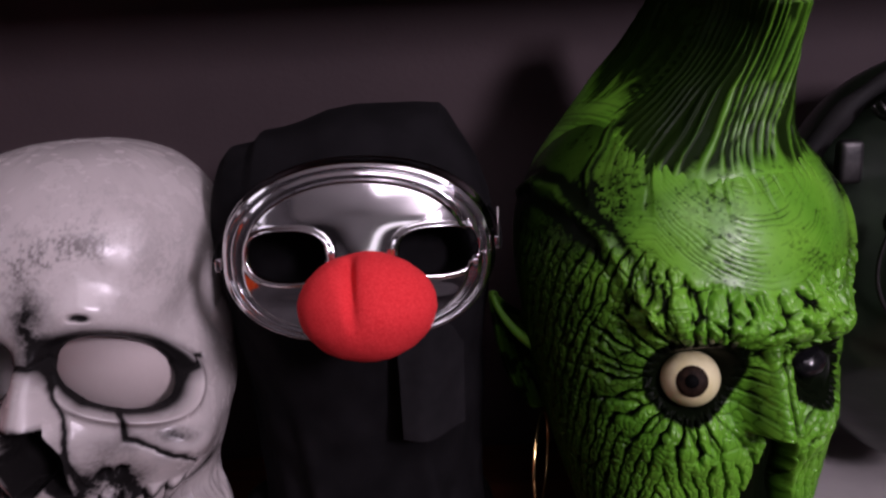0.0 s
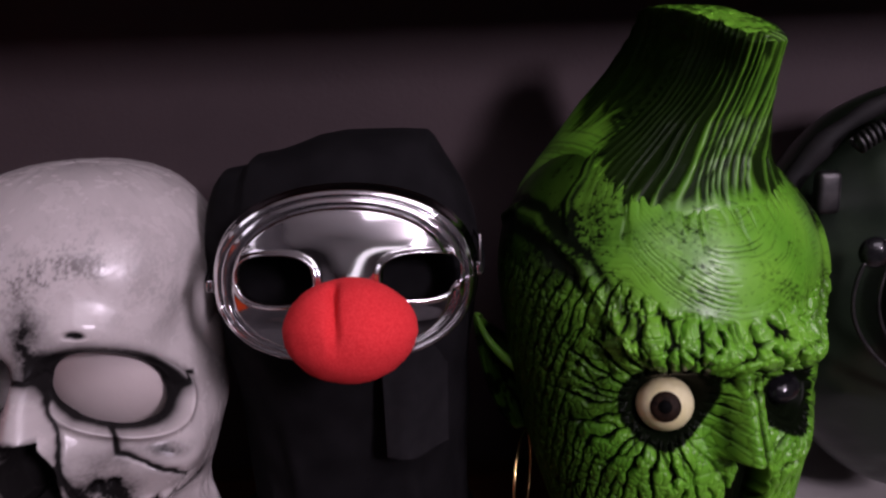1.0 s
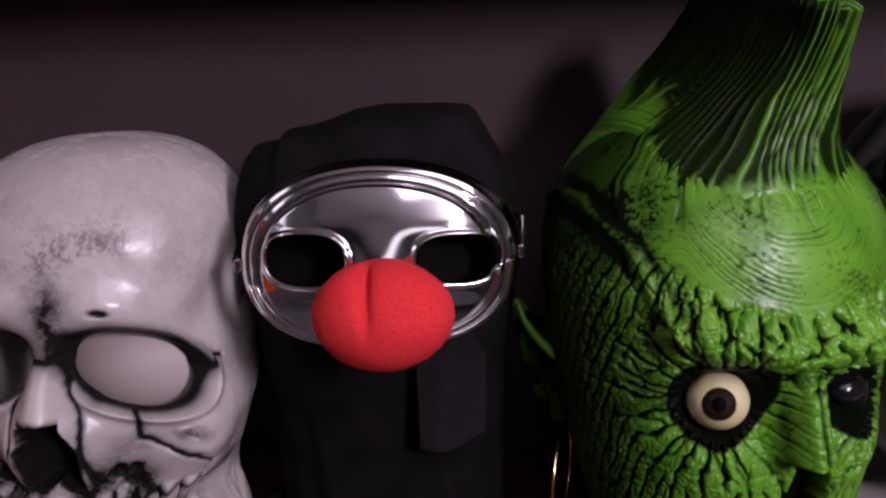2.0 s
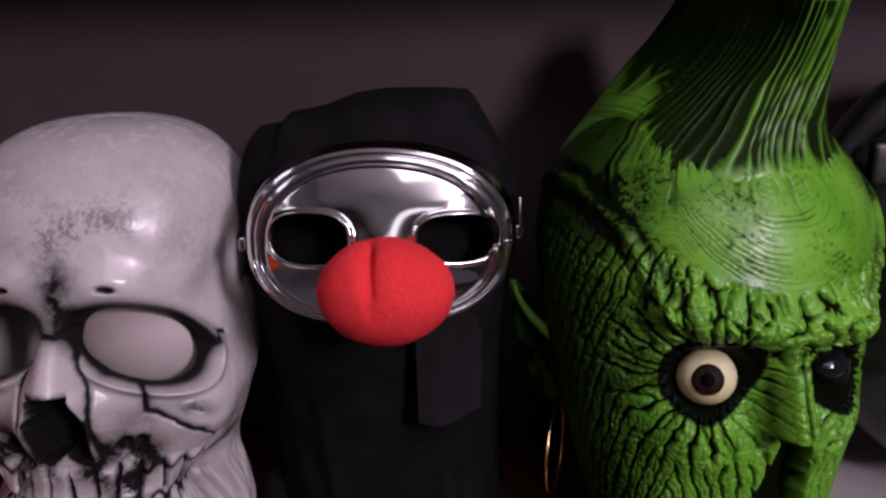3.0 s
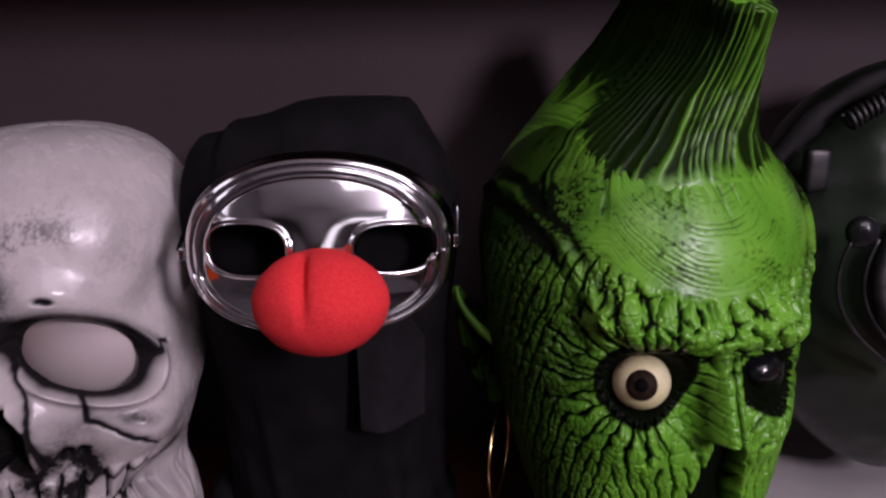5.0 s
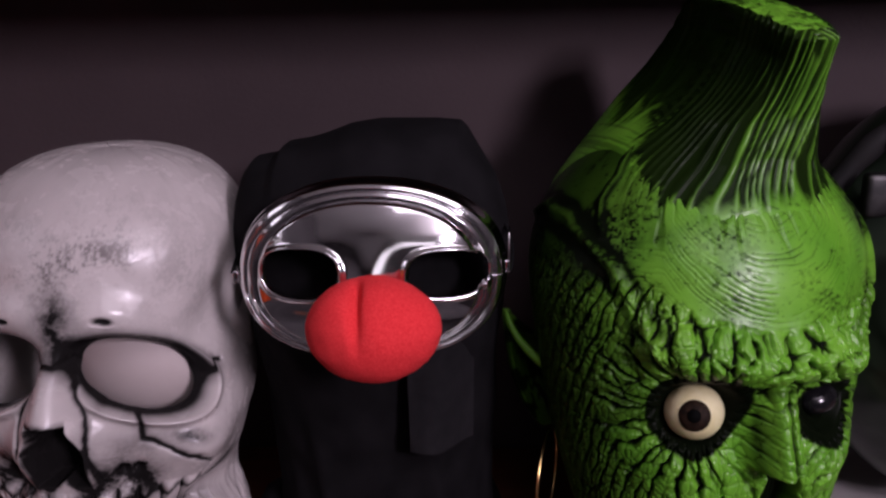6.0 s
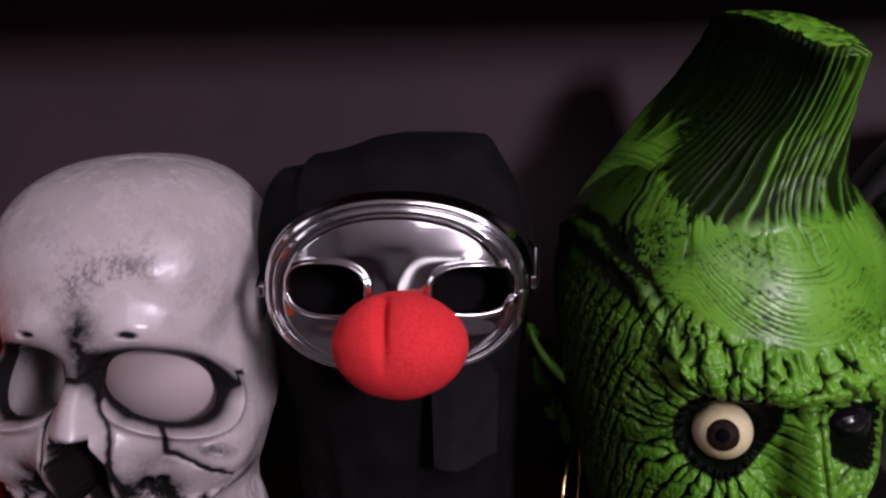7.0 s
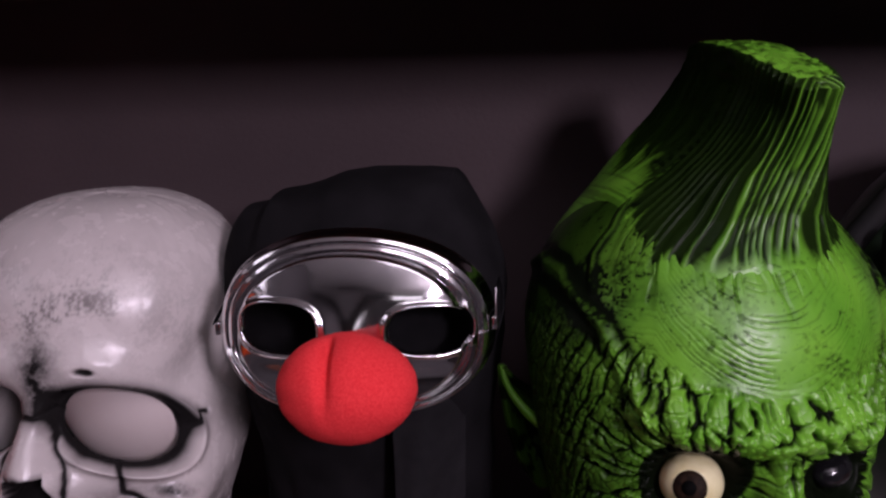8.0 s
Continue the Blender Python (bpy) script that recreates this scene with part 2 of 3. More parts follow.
slab("wall_north", 5.0, 0.1, 2.6, (0, WALL_Y + 0.05, 0.15), WALL, 0, "dull mauve painted wall behind the shelf", "wall")
slab("wall_south", 5.0, 0.1, 2.6, (0, -2.35, 0.15), ROOM, 0, "plain dim painted wall of the room", "wall")
slab("wall_east", 0.1, 2.99, 2.6, (1.42, -0.805, 0.15), ROOM, 0, "plain dim painted wall of the room", "wall")
slab("wall_west", 0.1, 2.99, 2.6, (-1.06, -0.805, 0.15), ROOM, 0, "plain dim painted wall of the room", "wall")
slab("floor", 5.2, 3.3, 0.1, (0, -0.8, FLOOR_Z - 0.051), ROOM, 0, "dim plain floor of the room", "floor")
slab("ceiling", 5.2, 3.3, 0.1, (0, -0.8, CEIL_Z + 0.051), CEILING, 0, "plain white painted ceiling", "ceiling")



def window_frame(name, centre, width, height, facing, label):
    """Four moulded bars round a lit window, standing proud of the wall."""
    turn = pose(*centre, 0, 0, facing)
    root = tagged(new(name), label, "window", "", "structure")
    root.matrix_world = turn
    for sx, sz, cx, cz in ((width + 0.1, 0.05, 0, height / 2 + 0.025), (width + 0.1, 0.05, 0, -height / 2 - 0.025), (0.05, height, -width / 2 - 0.025, 0), (0.05, height, width / 2 + 0.025, 0)):
        part("window_bar", rounded_box(sx, 0.04, sz, (cx, 0, cz), 0.005), CEILING, root, "", False)
    return root


window_frame("window_1", (1.36, -1.26, 1.10), 0.44, 0.44, 90, "small bright window in the side wall")
window_frame("window_2", (-0.985, 0.10, 0.78), 0.42, 0.5, 90, "daylit window in the room's side wall")
# the third frame is made up, to surround the added south light
window_frame("fill_light_frame", (0.62, -2.28, 1.22), 1.16, 0.32, 0, "added unseen window frame round the fill light behind the camera")


def hanging_cloth(m):
    u, v = np.meshgrid(np.linspace(0, 1, 60), np.linspace(0, 1, 60))
    x = (u - 0.5) * (0.34 + 0.03 * v)
    P = np.stack([x, 0.012 * np.sin(u * 24 + 2 * v) + 0.01 * fbm(u * 3, v * 3, 181, 2), 0.27 - 0.54 * v], axis=-1)
    ob = part("hanging_cloth", grid_mesh("hanging_cloth", P), RED_LATEX)
    so = ob.modifiers.new("thickness", "SOLIDIFY")
    so.thickness = 0.003
    ob.matrix_world = m
    return tagged(ob, "orange cloth hanging on the side wall of the room", "cloth")


hanging_cloth(pose(-0.975, 0.07, 0.15, 0, 0, 90))

shelf = part("shelf_board", rounded_box(2.2, 0.40, 0.025, (0.1, 0.538, -0.0125), 0.003), WOOD)
tagged(shelf, "red-brown varnished wooden shelf board under the masks", "shelf", "", "structure")
upper = part("upper_shelf_board", rounded_box(2.2, 0.22, 0.022, (0.1, 0.628, 0.468), 0.003), WOOD)
tagged(upper, "dark wooden shelf board above the masks", "shelf", "", "structure")

bracket = part("shelf_bracket", rounded_box(0.09, 0.02, 0.014, (0.30, 0.729, 0.449), 0.002), CEILING, None, "", False)
tagged(bracket, "small white batten under the upper shelf board", "bracket", "", "structure")

# ---------------- skull mask ----------------
def skull_mask(m):
    root = thing("skull_mask", m, "bone-white latex skull mask with black-washed cracks on the shelf", "mask", "masks on the shelf")
    us = np.radians(np.concatenate([np.linspace(-180, -86, 50, endpoint=False), np.linspace(-86, 112, 540, endpoint=False), np.linspace(112, 180, 36)]))
    zs = rows_to_top(-0.199, 0.03, 0.122, 400, 150)
    U, Z = np.meshgrid(us, zs)
    S = 0.09 * U
    holes = [(0.0510, -0.0055, 0.0415, 0.0205, -21, 2.25), (-0.0490, -0.003, 0.0385, 0.0215, 15, 2.25)]
    S, Z, keep, lip = lipped_holes(S, Z, holes)
    U = S / 0.09
    A = np.abs(S)
    q = np.minimum(hole_norm(S, Z, *holes[0]), hole_norm(S, Z, *holes[1]))
    knots = [(-0.195, 0.094), (-0.14, 0.092), (-0.115, 0.087), (-0.10, 0.080), (-0.07, 0.088), (-0.045, 0.097), (-0.02, 0.095), (0.01, 0.088), (0.04, 0.094), (0.07, 0.100), (0.12, 0.100)]
    half = smooth_profile(Z, knots) * dome(Z, 0.02, 0.122, 2.7)
    front = half * (0.93 - 0.08 * smoothstep(-0.03, -0.12, Z))
    # brow, cheekbones, nose, jaw
    P = np.stack([half * np.sin(U), -np.where(np.cos(U) > 0, front, half * 1.02) * np.cos(U) + 0.2 * Z, Z], axis=-1)
    tilt = np.clip(1.2 * Z / 0.122, -0.2, 1) ** 3
    N = np.stack([np.sin(U) * (1 - 0.8 * np.abs(tilt)), -np.cos(U) * (1 - 0.8 * np.abs(tilt)), tilt + 0.15 * np.cos(U)], axis=-1)
    N = N / np.linalg.norm(N, axis=-1, keepdims=True)
    h = 0.007 * bell(A - 0.032, 0.03) * bell(Z - 0.034 + 0.35 * np.clip(A - 0.03, 0, 1), 0.013)
    h += 0.004 * bell(A, 0.02) * bell(Z - 0.03, 0.015)
    h += 0.007 * bell(q - 1.16, 0.14) * smoothstep(0.012, -0.02, Z) * smoothstep(0.01, 0.03, A)
    h += 0.016 * bell(A - 0.084, 0.026) * bell(Z + 0.058, 0.020)
    h -= 0.009 * bell(A - 0.042, 0.014) * bell(Z + 0.070, 0.018)
    h -= 0.022 * bell(A - 0.104, 0.034) * bell(Z + 0.108, 0.017)
    h -= 0.006 * bell(A - 0.10, 0.02) * bell(Z - 0.02, 0.02)
    ridge = bell(A, 0.0105 + 0.004 * smoothstep(0.0, -0.035, Z)) * smoothstep(0.03, 0.0, Z) * smoothstep(-0.046, -0.028, Z)
    h += 0.020 * ridge * (0.55 + 0.45 * smoothstep(0.01, -0.03, Z))
    h += 0.008 * bell(A - 0.018, 0.009) * bell(Z + 0.052, 0.02)
    # nasal opening, an upside-down heart
    heart = np.maximum(np.abs(A - 0.0065) / (0.0098 - 0.0065 * smoothstep(-0.05, -0.026, Z)), np.abs(Z + 0.049) / 0.0215)
    heart = np.where(A < 0.0065, np.abs(Z + 0.049 - 0.004 * (1 - A / 0.0065) * (Z < -0.05)) / 0.0215, heart)
    cave = smoothstep(1.12, 0.86, heart)
    h -= 0.026 * cave
    wob = 0.0035 * fbm(S / 0.012, Z / 0.012, 3)
    dust = fbm(S / 0.0016, Z / 0.0016, 11, 3)
    blot = fbm(S / 0.018, Z / 0.018, 21, 4)
    wash_shade = 1.3 * smoothstep(1.30, 1.0, heart + 0.12 * fbm(S / 0.005, Z / 0.005, 9, 2))
    # teeth
    tooth = (A + 0.004 * fbm(S / 0.015, Z / 0.02, 5)) / 0.0150
    gap = np.abs(tooth - np.floor(tooth) - 0.0)
    gap = np.minimum(gap, 1 - gap)
    row_lo, row_up = smoothstep(-0.142, -0.136, Z) * smoothstep(-0.106, -0.111, Z), smoothstep(-0.105, -0.100, Z) * smoothstep(-0.076, -0.084, Z)
    band = np.maximum(row_lo, row_up) * smoothstep(0.098, 0.085, A)
    h += band * (0.006 * smoothstep(0.0, 0.22, gap) - 0.002)
    wash_shade += band * smoothstep(0.13, 0.03, gap) * 0.95
    arch = Z + 0.1055 + 0.003 * np.sin(A / 0.0150 * math.tau) + 0.004 * fbm(S / 0.02, Z / 0.02, 7)
    # line between the teeth rows; last term paints the shadow below the cheekbone
    wash_shade += 1.1 * bell(arch, 0.0026) * smoothstep(0.10, 0.088, A) + 0.9 * bell(A - 0.090, 0.020) * bell(Z + 0.098, 0.008)
    wash_shade += 0.8 * bell(arch - 0.022, 0.0022) * smoothstep(0.10, 0.085, A) * smoothstep(0.035, 0.05, A)
    # gap between cheekbone and neck, its shade painted in black
    wash_shade += 1.1 * bell(A - 0.116, 0.022) * bell(Z + 0.092 - 0.30 * (A - 0.10), 0.008)
    # cracks and seams
    lines = [
        ((0.0475, -0.026), (0.0490, -0.042), (0.0570, -0.046), (0.0627, -0.0506), (0.074, -0.0595), (0.084, -0.064), (0.095, -0.0735)),
        ((0.010, -0.002), (0.0155, -0.015), (0.0193, -0.023), (0.0185, -0.042), (0.0215, -0.055), (0.0236, -0.0705)),
        ((0.083, -0.013), (0.088, -0.010), (0.091, -0.015), (0.097, -0.013), (0.100, -0.008), (0.108, -0.010)),
        ((-0.006, 0.006), (0.002, 0.005), (0.010, 0.009), (0.014, 0.004), (0.019, -0.004)),
        ((-0.062, -0.030), (-0.070, -0.040), (-0.067, -0.050), (-0.078, -0.065)),
        ((-0.012, -0.004), (-0.018, -0.022), (-0.020, -0.044), (-0.026, -0.066)),
        ((0.014, 0.002), (0.021, -0.007), (0.028, -0.016)),
    ]
    for k, pts in enumerate(lines):
        wide = 0.0012 * (1.1 if k < 3 else 0.9)
        d = line_distance(S + wob * 0.6, Z + wob * 0.6, pts)
        wash_shade += 1.1 * bell(d, wide)
        h -= 0.0022 * bell(d, wide * 1.5)
        wash_shade += 0.35 * bell(d, 0.005) * np.clip(0.5 + 1.6 * blot, 0, 1)
    # brow dents
    for cs in (0.027, -0.027):
        d = hole_norm(S + wob * 0.4, Z + wob * 0.4, cs * 1.1, 0.0312, 0.0062, 0.0022, -12 if cs > 0 else 8)
        h -= 0.004 * smoothstep(1.3, 0.4, d)
        wash_shade += smoothstep(1.05, 0.55, d)
    # small pits below the eye
    for cs, cz, r in ((0.037, -0.0645, 0.0050), (0.0475, -0.064, 0.0046), (-0.038, -0.064, 0.005), (0.040, -0.091, 0.008), (-0.028, -0.075, 0.006)):
        d = np.hypot(S - cs, Z - cz) / r
        h -= 0.005 * bell(d, 0.8)
        wash_shade += 0.95 * smoothstep(1.25, 0.5, d + 0.6 * dust)
    # painted socket edges, heavier along the brow and the inner corner
    rim = bell(q - 1.0, 0.07) + bell(q - 1.02, 0.23) * smoothstep(-0.010, 0.006, Z + 0.32 * (A - 0.047)) * 1.0
    rim += 1.0 * bell(A - 0.013, 0.008) * bell(Z - 0.009, 0.0065)
    wash_shade += rim * np.where(q < 1.6, 1, 0)
    h -= 0.006 * smoothstep(1.18, 1.0, q)
    # smoky paint between the brows, below the cheekbones, in the temple
    smoke = 0.75 * bell(S - 0.004, 0.012) * bell(Z - 0.030, 0.022) + 0.95 * bell(A - 0.038, 0.018) * bell(Z + 0.064, 0.020) + 0.6 * bell(A - 0.030, 0.02) * bell(Z + 0.092, 0.012)
    smoke += 0.75 * bell(A - 0.076, 0.013) * bell(Z + 0.046 + 0.3 * (A - 0.076), 0.005) + 0.75 * bell(A - 0.014, 0.012) * bell(Z + 0.080, 0.010) + 0.5 * bell(A - 0.055, 0.012) * bell(Z + 0.074, 0.010)
    wash_shade += smoke * np.clip(0.85 + 1.5 * blot + 0.4 * dust, 0, 1.4)
    speck = 0.9 * bell(Z - 0.066 - 0.1 * A, 0.016) * smoothstep(0.075, 0.02, A) + 0.35 * bell(A - 0.08, 0.03) * bell(Z - 0.05, 0.03) + 0.22 * bell(S - 0.03, 0.03) * bell(Z - 0.095, 0.02)
    wash_shade += speck * smoothstep(-0.15, 0.60, 0.8 * dust + 1.1 * blot - 0.06) * 0.62
    wash_shade += 0.10 * np.clip(blot + 0.3, 0, 1) * bell(Z - 0.06, 0.05)
    # wrinkled neck
    neck = smoothstep(-0.095, -0.115, Z) * smoothstep(0.095, 0.11, A) + smoothstep(-0.165, -0.175, Z) * smoothstep(0.11, 0.095, A)
    fold = fbm(S / 0.008, Z / 0.05, 31, 3)
    h += neck * (0.004 * fold - 0.004)
    wash_shade += neck * np.clip(0.25 - 0.9 * fold, 0, 0.6)
    h += 0.0007 * blot - 0.0035 * lip
    wash_shade += 0.9 * smoothstep(0.0, 0.15, lip)
    P = P + N * h[..., None]
    body = part("mask_shell", loose_free(grid_mesh("mask_shell", P, False, keep, wash_shade)), BONE, root)
    lining = ball("lining", 0.064, 0.060, 0.060)
    lin = part("lining", grid_mesh("lining", lining, True), BONE_INNER, root, "pale lining seen through the eye holes")
    lin.location = (0.030, 0.008, -0.010)
    return root


# ---------------- hooded display head with the silver mask ----------------
def hooded_head(m):
    root = thing("hooded_head", m, "black cloth hood draped over a display head on the shelf", "hood", "masks on the shelf")
    us = np.linspace(-math.pi, math.pi, 361)
    base = 0.262
    Z = np.concatenate([np.linspace(0, base, 190, endpoint=False), np.full(110, base)])[:, None] + 0 * us
    R = np.concatenate([np.ones(190), np.cos(np.linspace(0, math.pi / 2, 110))])[:, None] + 0 * us
    U = us + 0 * Z
    half = smooth_profile(Z, [(0.0, 0.080), (0.06, 0.074), (0.11, 0.073), (0.16, 0.080), (0.20, 0.089), (0.25, 0.094), (0.29, 0.094)])
    c = np.cos(U)
    deep = np.where(c > 0, 0.82, 0.98)
    P = np.stack([half * R * np.sin(U), -half * R * deep * c, Z], axis=-1)
    # the crown: a ridge pulled up to a corner on one side, with a stepped fold on the other
    x, y = P[..., 0], P[..., 1]
    ridge = np.interp(x, [-0.094, -0.090, -0.0860, -0.0825, -0.0760, -0.0620, -0.0590, -0.0550, -0.042, -0.031, -0.0125, 0.006, 0.046, 0.0610, 0.0655, 0.073, 0.084, 0.091, 0.094],
                      [base, 0.283, 0.3010, 0.3100, 0.3175, 0.3195, 0.3220, 0.3265, 0.328, 0.331, 0.338, 0.3408, 0.3405, 0.3395, 0.3350, 0.322, 0.304, 0.283, base])
    across = np.abs(y) / (np.sqrt(np.maximum(half ** 2 - x ** 2, 1e-8)) * deep + 1e-6)
    arch = np.maximum(1 - np.clip(across, 0, 1) ** 2.3, 0) ** (1 / 2.3)
    P[..., 2] = np.where(R < 1, base + (ridge - 0.0035 - base) * arch, Z)
    low = smoothstep(0.27, 0.24, P[..., 2])
    N = np.stack([np.sin(U), -c, 0 * U], axis=-1)
    h = 0.006 * fbm(U * 1.6 + 0.4 * Z / 0.1, P[..., 2] / 0.07, 41, 3) * low
    h += 0.005 * bell(np.sin(U * 3.0 + 5 * Z + 0.8), 0.35) * smoothstep(0.19, 0.1, Z)
    P = P + N * h[..., None]
    P[..., 1] -= 0.004 * (1 - low) * fbm(x / 0.035 + 2, P[..., 2] / 0.02, 43, 3)
    part("hood", grid_mesh("hood", P), CLOTH, root)
    # a loose flap of the cloth that hangs under the cheek
    a, v = np.meshgrid(np.linspace(0, 1, 60), np.linspace(0, 1, 80))
    fx = 0.026 + 0.042 * a - 0.004 * v * a + 0.003 * v
    fy = -0.0735 + 0.0285 * a ** 2 + 0.003 * np.sin(a * 7 + 2 * v) - 0.004 * v + 0.014 * smoothstep(0.3, 0.0, v)
    fz = 0.226 - 0.090 * v - 0.003 * a * v
    flap = part("flap", grid_mesh("flap", np.stack([fx, fy, fz], axis=-1)), FLAP_CLOTH, root, "loose hanging flap of black cloth")
    so = flap.modifiers.new("thickness", "SOLIDIFY")
    so.thickness = 0.002
    # folded lower cloth round the neck
    part("collar", tube("collar", [(0.083 * math.sin(t), -0.072 * math.cos(t), 0.035 + 0.01 * math.sin(3 * t)) for t in np.linspace(-2.2, 2.2, 60)], lambda t: 0.012 + 0.004 * math.sin(20 * t)), CLOTH, root)
    return root


def silver_mask(m):
    root = thing("silver_eye_mask", m, "shiny silver plastic eye mask tied over the black hood", "mask")
    th, rho = np.meshgrid(np.linspace(0, math.tau, 420), np.linspace(0.0, 1.0, 200))
    ct, st = np.cos(th), np.sin(th)
    power = np.where(st > 0, np.where(ct < 0, 2.08, 2.25), 2.5)
    tall = np.where(st > 0, 0.0575, 0.047)
    r = (np.abs(ct / 0.0815) ** power + np.abs(st / tall) ** power) ** (-1 / power)
    holes = [(-0.0375, 0.007, 0.0222, 0.0138, 2, 2.5), (0.0475, 0.006, 0.0222, 0.0128, -4, 2.5)]
    X, Z, keep = cut_holes(rho * r * ct, rho * r * st, holes)
    q = np.minimum(hole_norm(X, Z, *holes[0]), hole_norm(X, Z, *holes[1]))
    y = 2.2 * X ** 2 + 270 * X ** 4 + 0.11 * Z + 3.4 * Z ** 2 + 300 * Z ** 4
    out = 0.0028 * smoothstep(0.98, 0.955, rho) * smoothstep(0.905, 0.925, rho)
    out += 0.0030 * smoothstep(0.91, 0.885, rho) * smoothstep(0.835, 0.855, rho)
    out += 0.0052 * smoothstep(0.84, 0.78, rho)
    out -= 0.009 * smoothstep(0.965, 1.0, rho)
    out += 0.0022 * bell(q - 1.10, 0.09) - 0.0016 * smoothstep(1.06, 1.0, q)
    out += 0.005 * bell(X - 0.003, 0.014) * smoothstep(0.03, -0.01, Z)
    out += 0.0012 * bell(np.abs(X - 0.003) - 0.040, 0.022) * bell(Z - 0.023, 0.009)
    out -= 0.003 * bell(np.abs(X - 0.003) - 0.040, 0.02) * bell(Z + 0.022, 0.008)
    out += 0.00012 * fbm(X / 0.02, Z / 0.02, 61, 2)
    P = np.stack([X, y - out, Z], axis=-1)
    me = loose_free(grid_mesh("mask_shell", P[:, ::-1], False, keep[:, ::-1]))
    shell = part("mask_shell", me, CHROME, root)
    so = shell.modifiers.new("thickness", "SOLIDIFY")
    so.thickness, so.offset = 0.0012, -1
    for sx, z in ((-1, -0.002), (1, 0.004)):
        tab = part("strap_tab", rounded_box(0.0034, 0.005, 0.008, (sx * 0.0818, 0.024, z), 0.001, 2), CHROME, root)
    for sx in (-1, 1):
        part("elastic_strap", tube("elastic_strap", [(sx * (0.083 + 0.012 * t - 0.018 * t * t), 0.022 + 0.075 * t, 0.001 + 0.016 * t) for t in np.linspace(0, 1, 14)], 0.0012, 8), CLOTH, root)
    part("strap_pin", rounded_box(0.0009, 0.0009, 0.022, (0.0825, 0.022, 0.014), 0.0003, 1), STEEL, root, "thin pale strap end")
    return root


def clown_nose(m):
    P = ball("nose", 0.0372, 0.031, 0.0292, 160, 110)
    x, y, z = P[..., 0], P[..., 1], P[..., 2]
    n = P / np.linalg.norm(P, axis=-1, keepdims=True)
    front = smoothstep(0.01, -0.012, y)
    line = x + 0.006 + 0.10 * z
    dent = 0.0045 * bell(line, 0.0035) * smoothstep(-0.012, 0.022, z) * front + 0.0022 * bell(line, 0.010) * smoothstep(-0.02, 0.02, z) * front
    lumps = 0.0012 * fbm(x / 0.02 + 3, z / 0.02, 71, 3) + 0.00025 * fbm(x / 0.0015, z / 0.0015, 73, 2)
    P = P + n * (lumps - dent)[..., None]
    P[..., 2] += 0.0015 * bell(x + 0.02, 0.012) * (z > 0) * front
    ob = part("clown_nose", grid_mesh("clown_nose", P, True), FOAM)
    ob.matrix_world = m
    return tagged(ob, "round creased red foam clown nose on the silver mask", "clown nose")


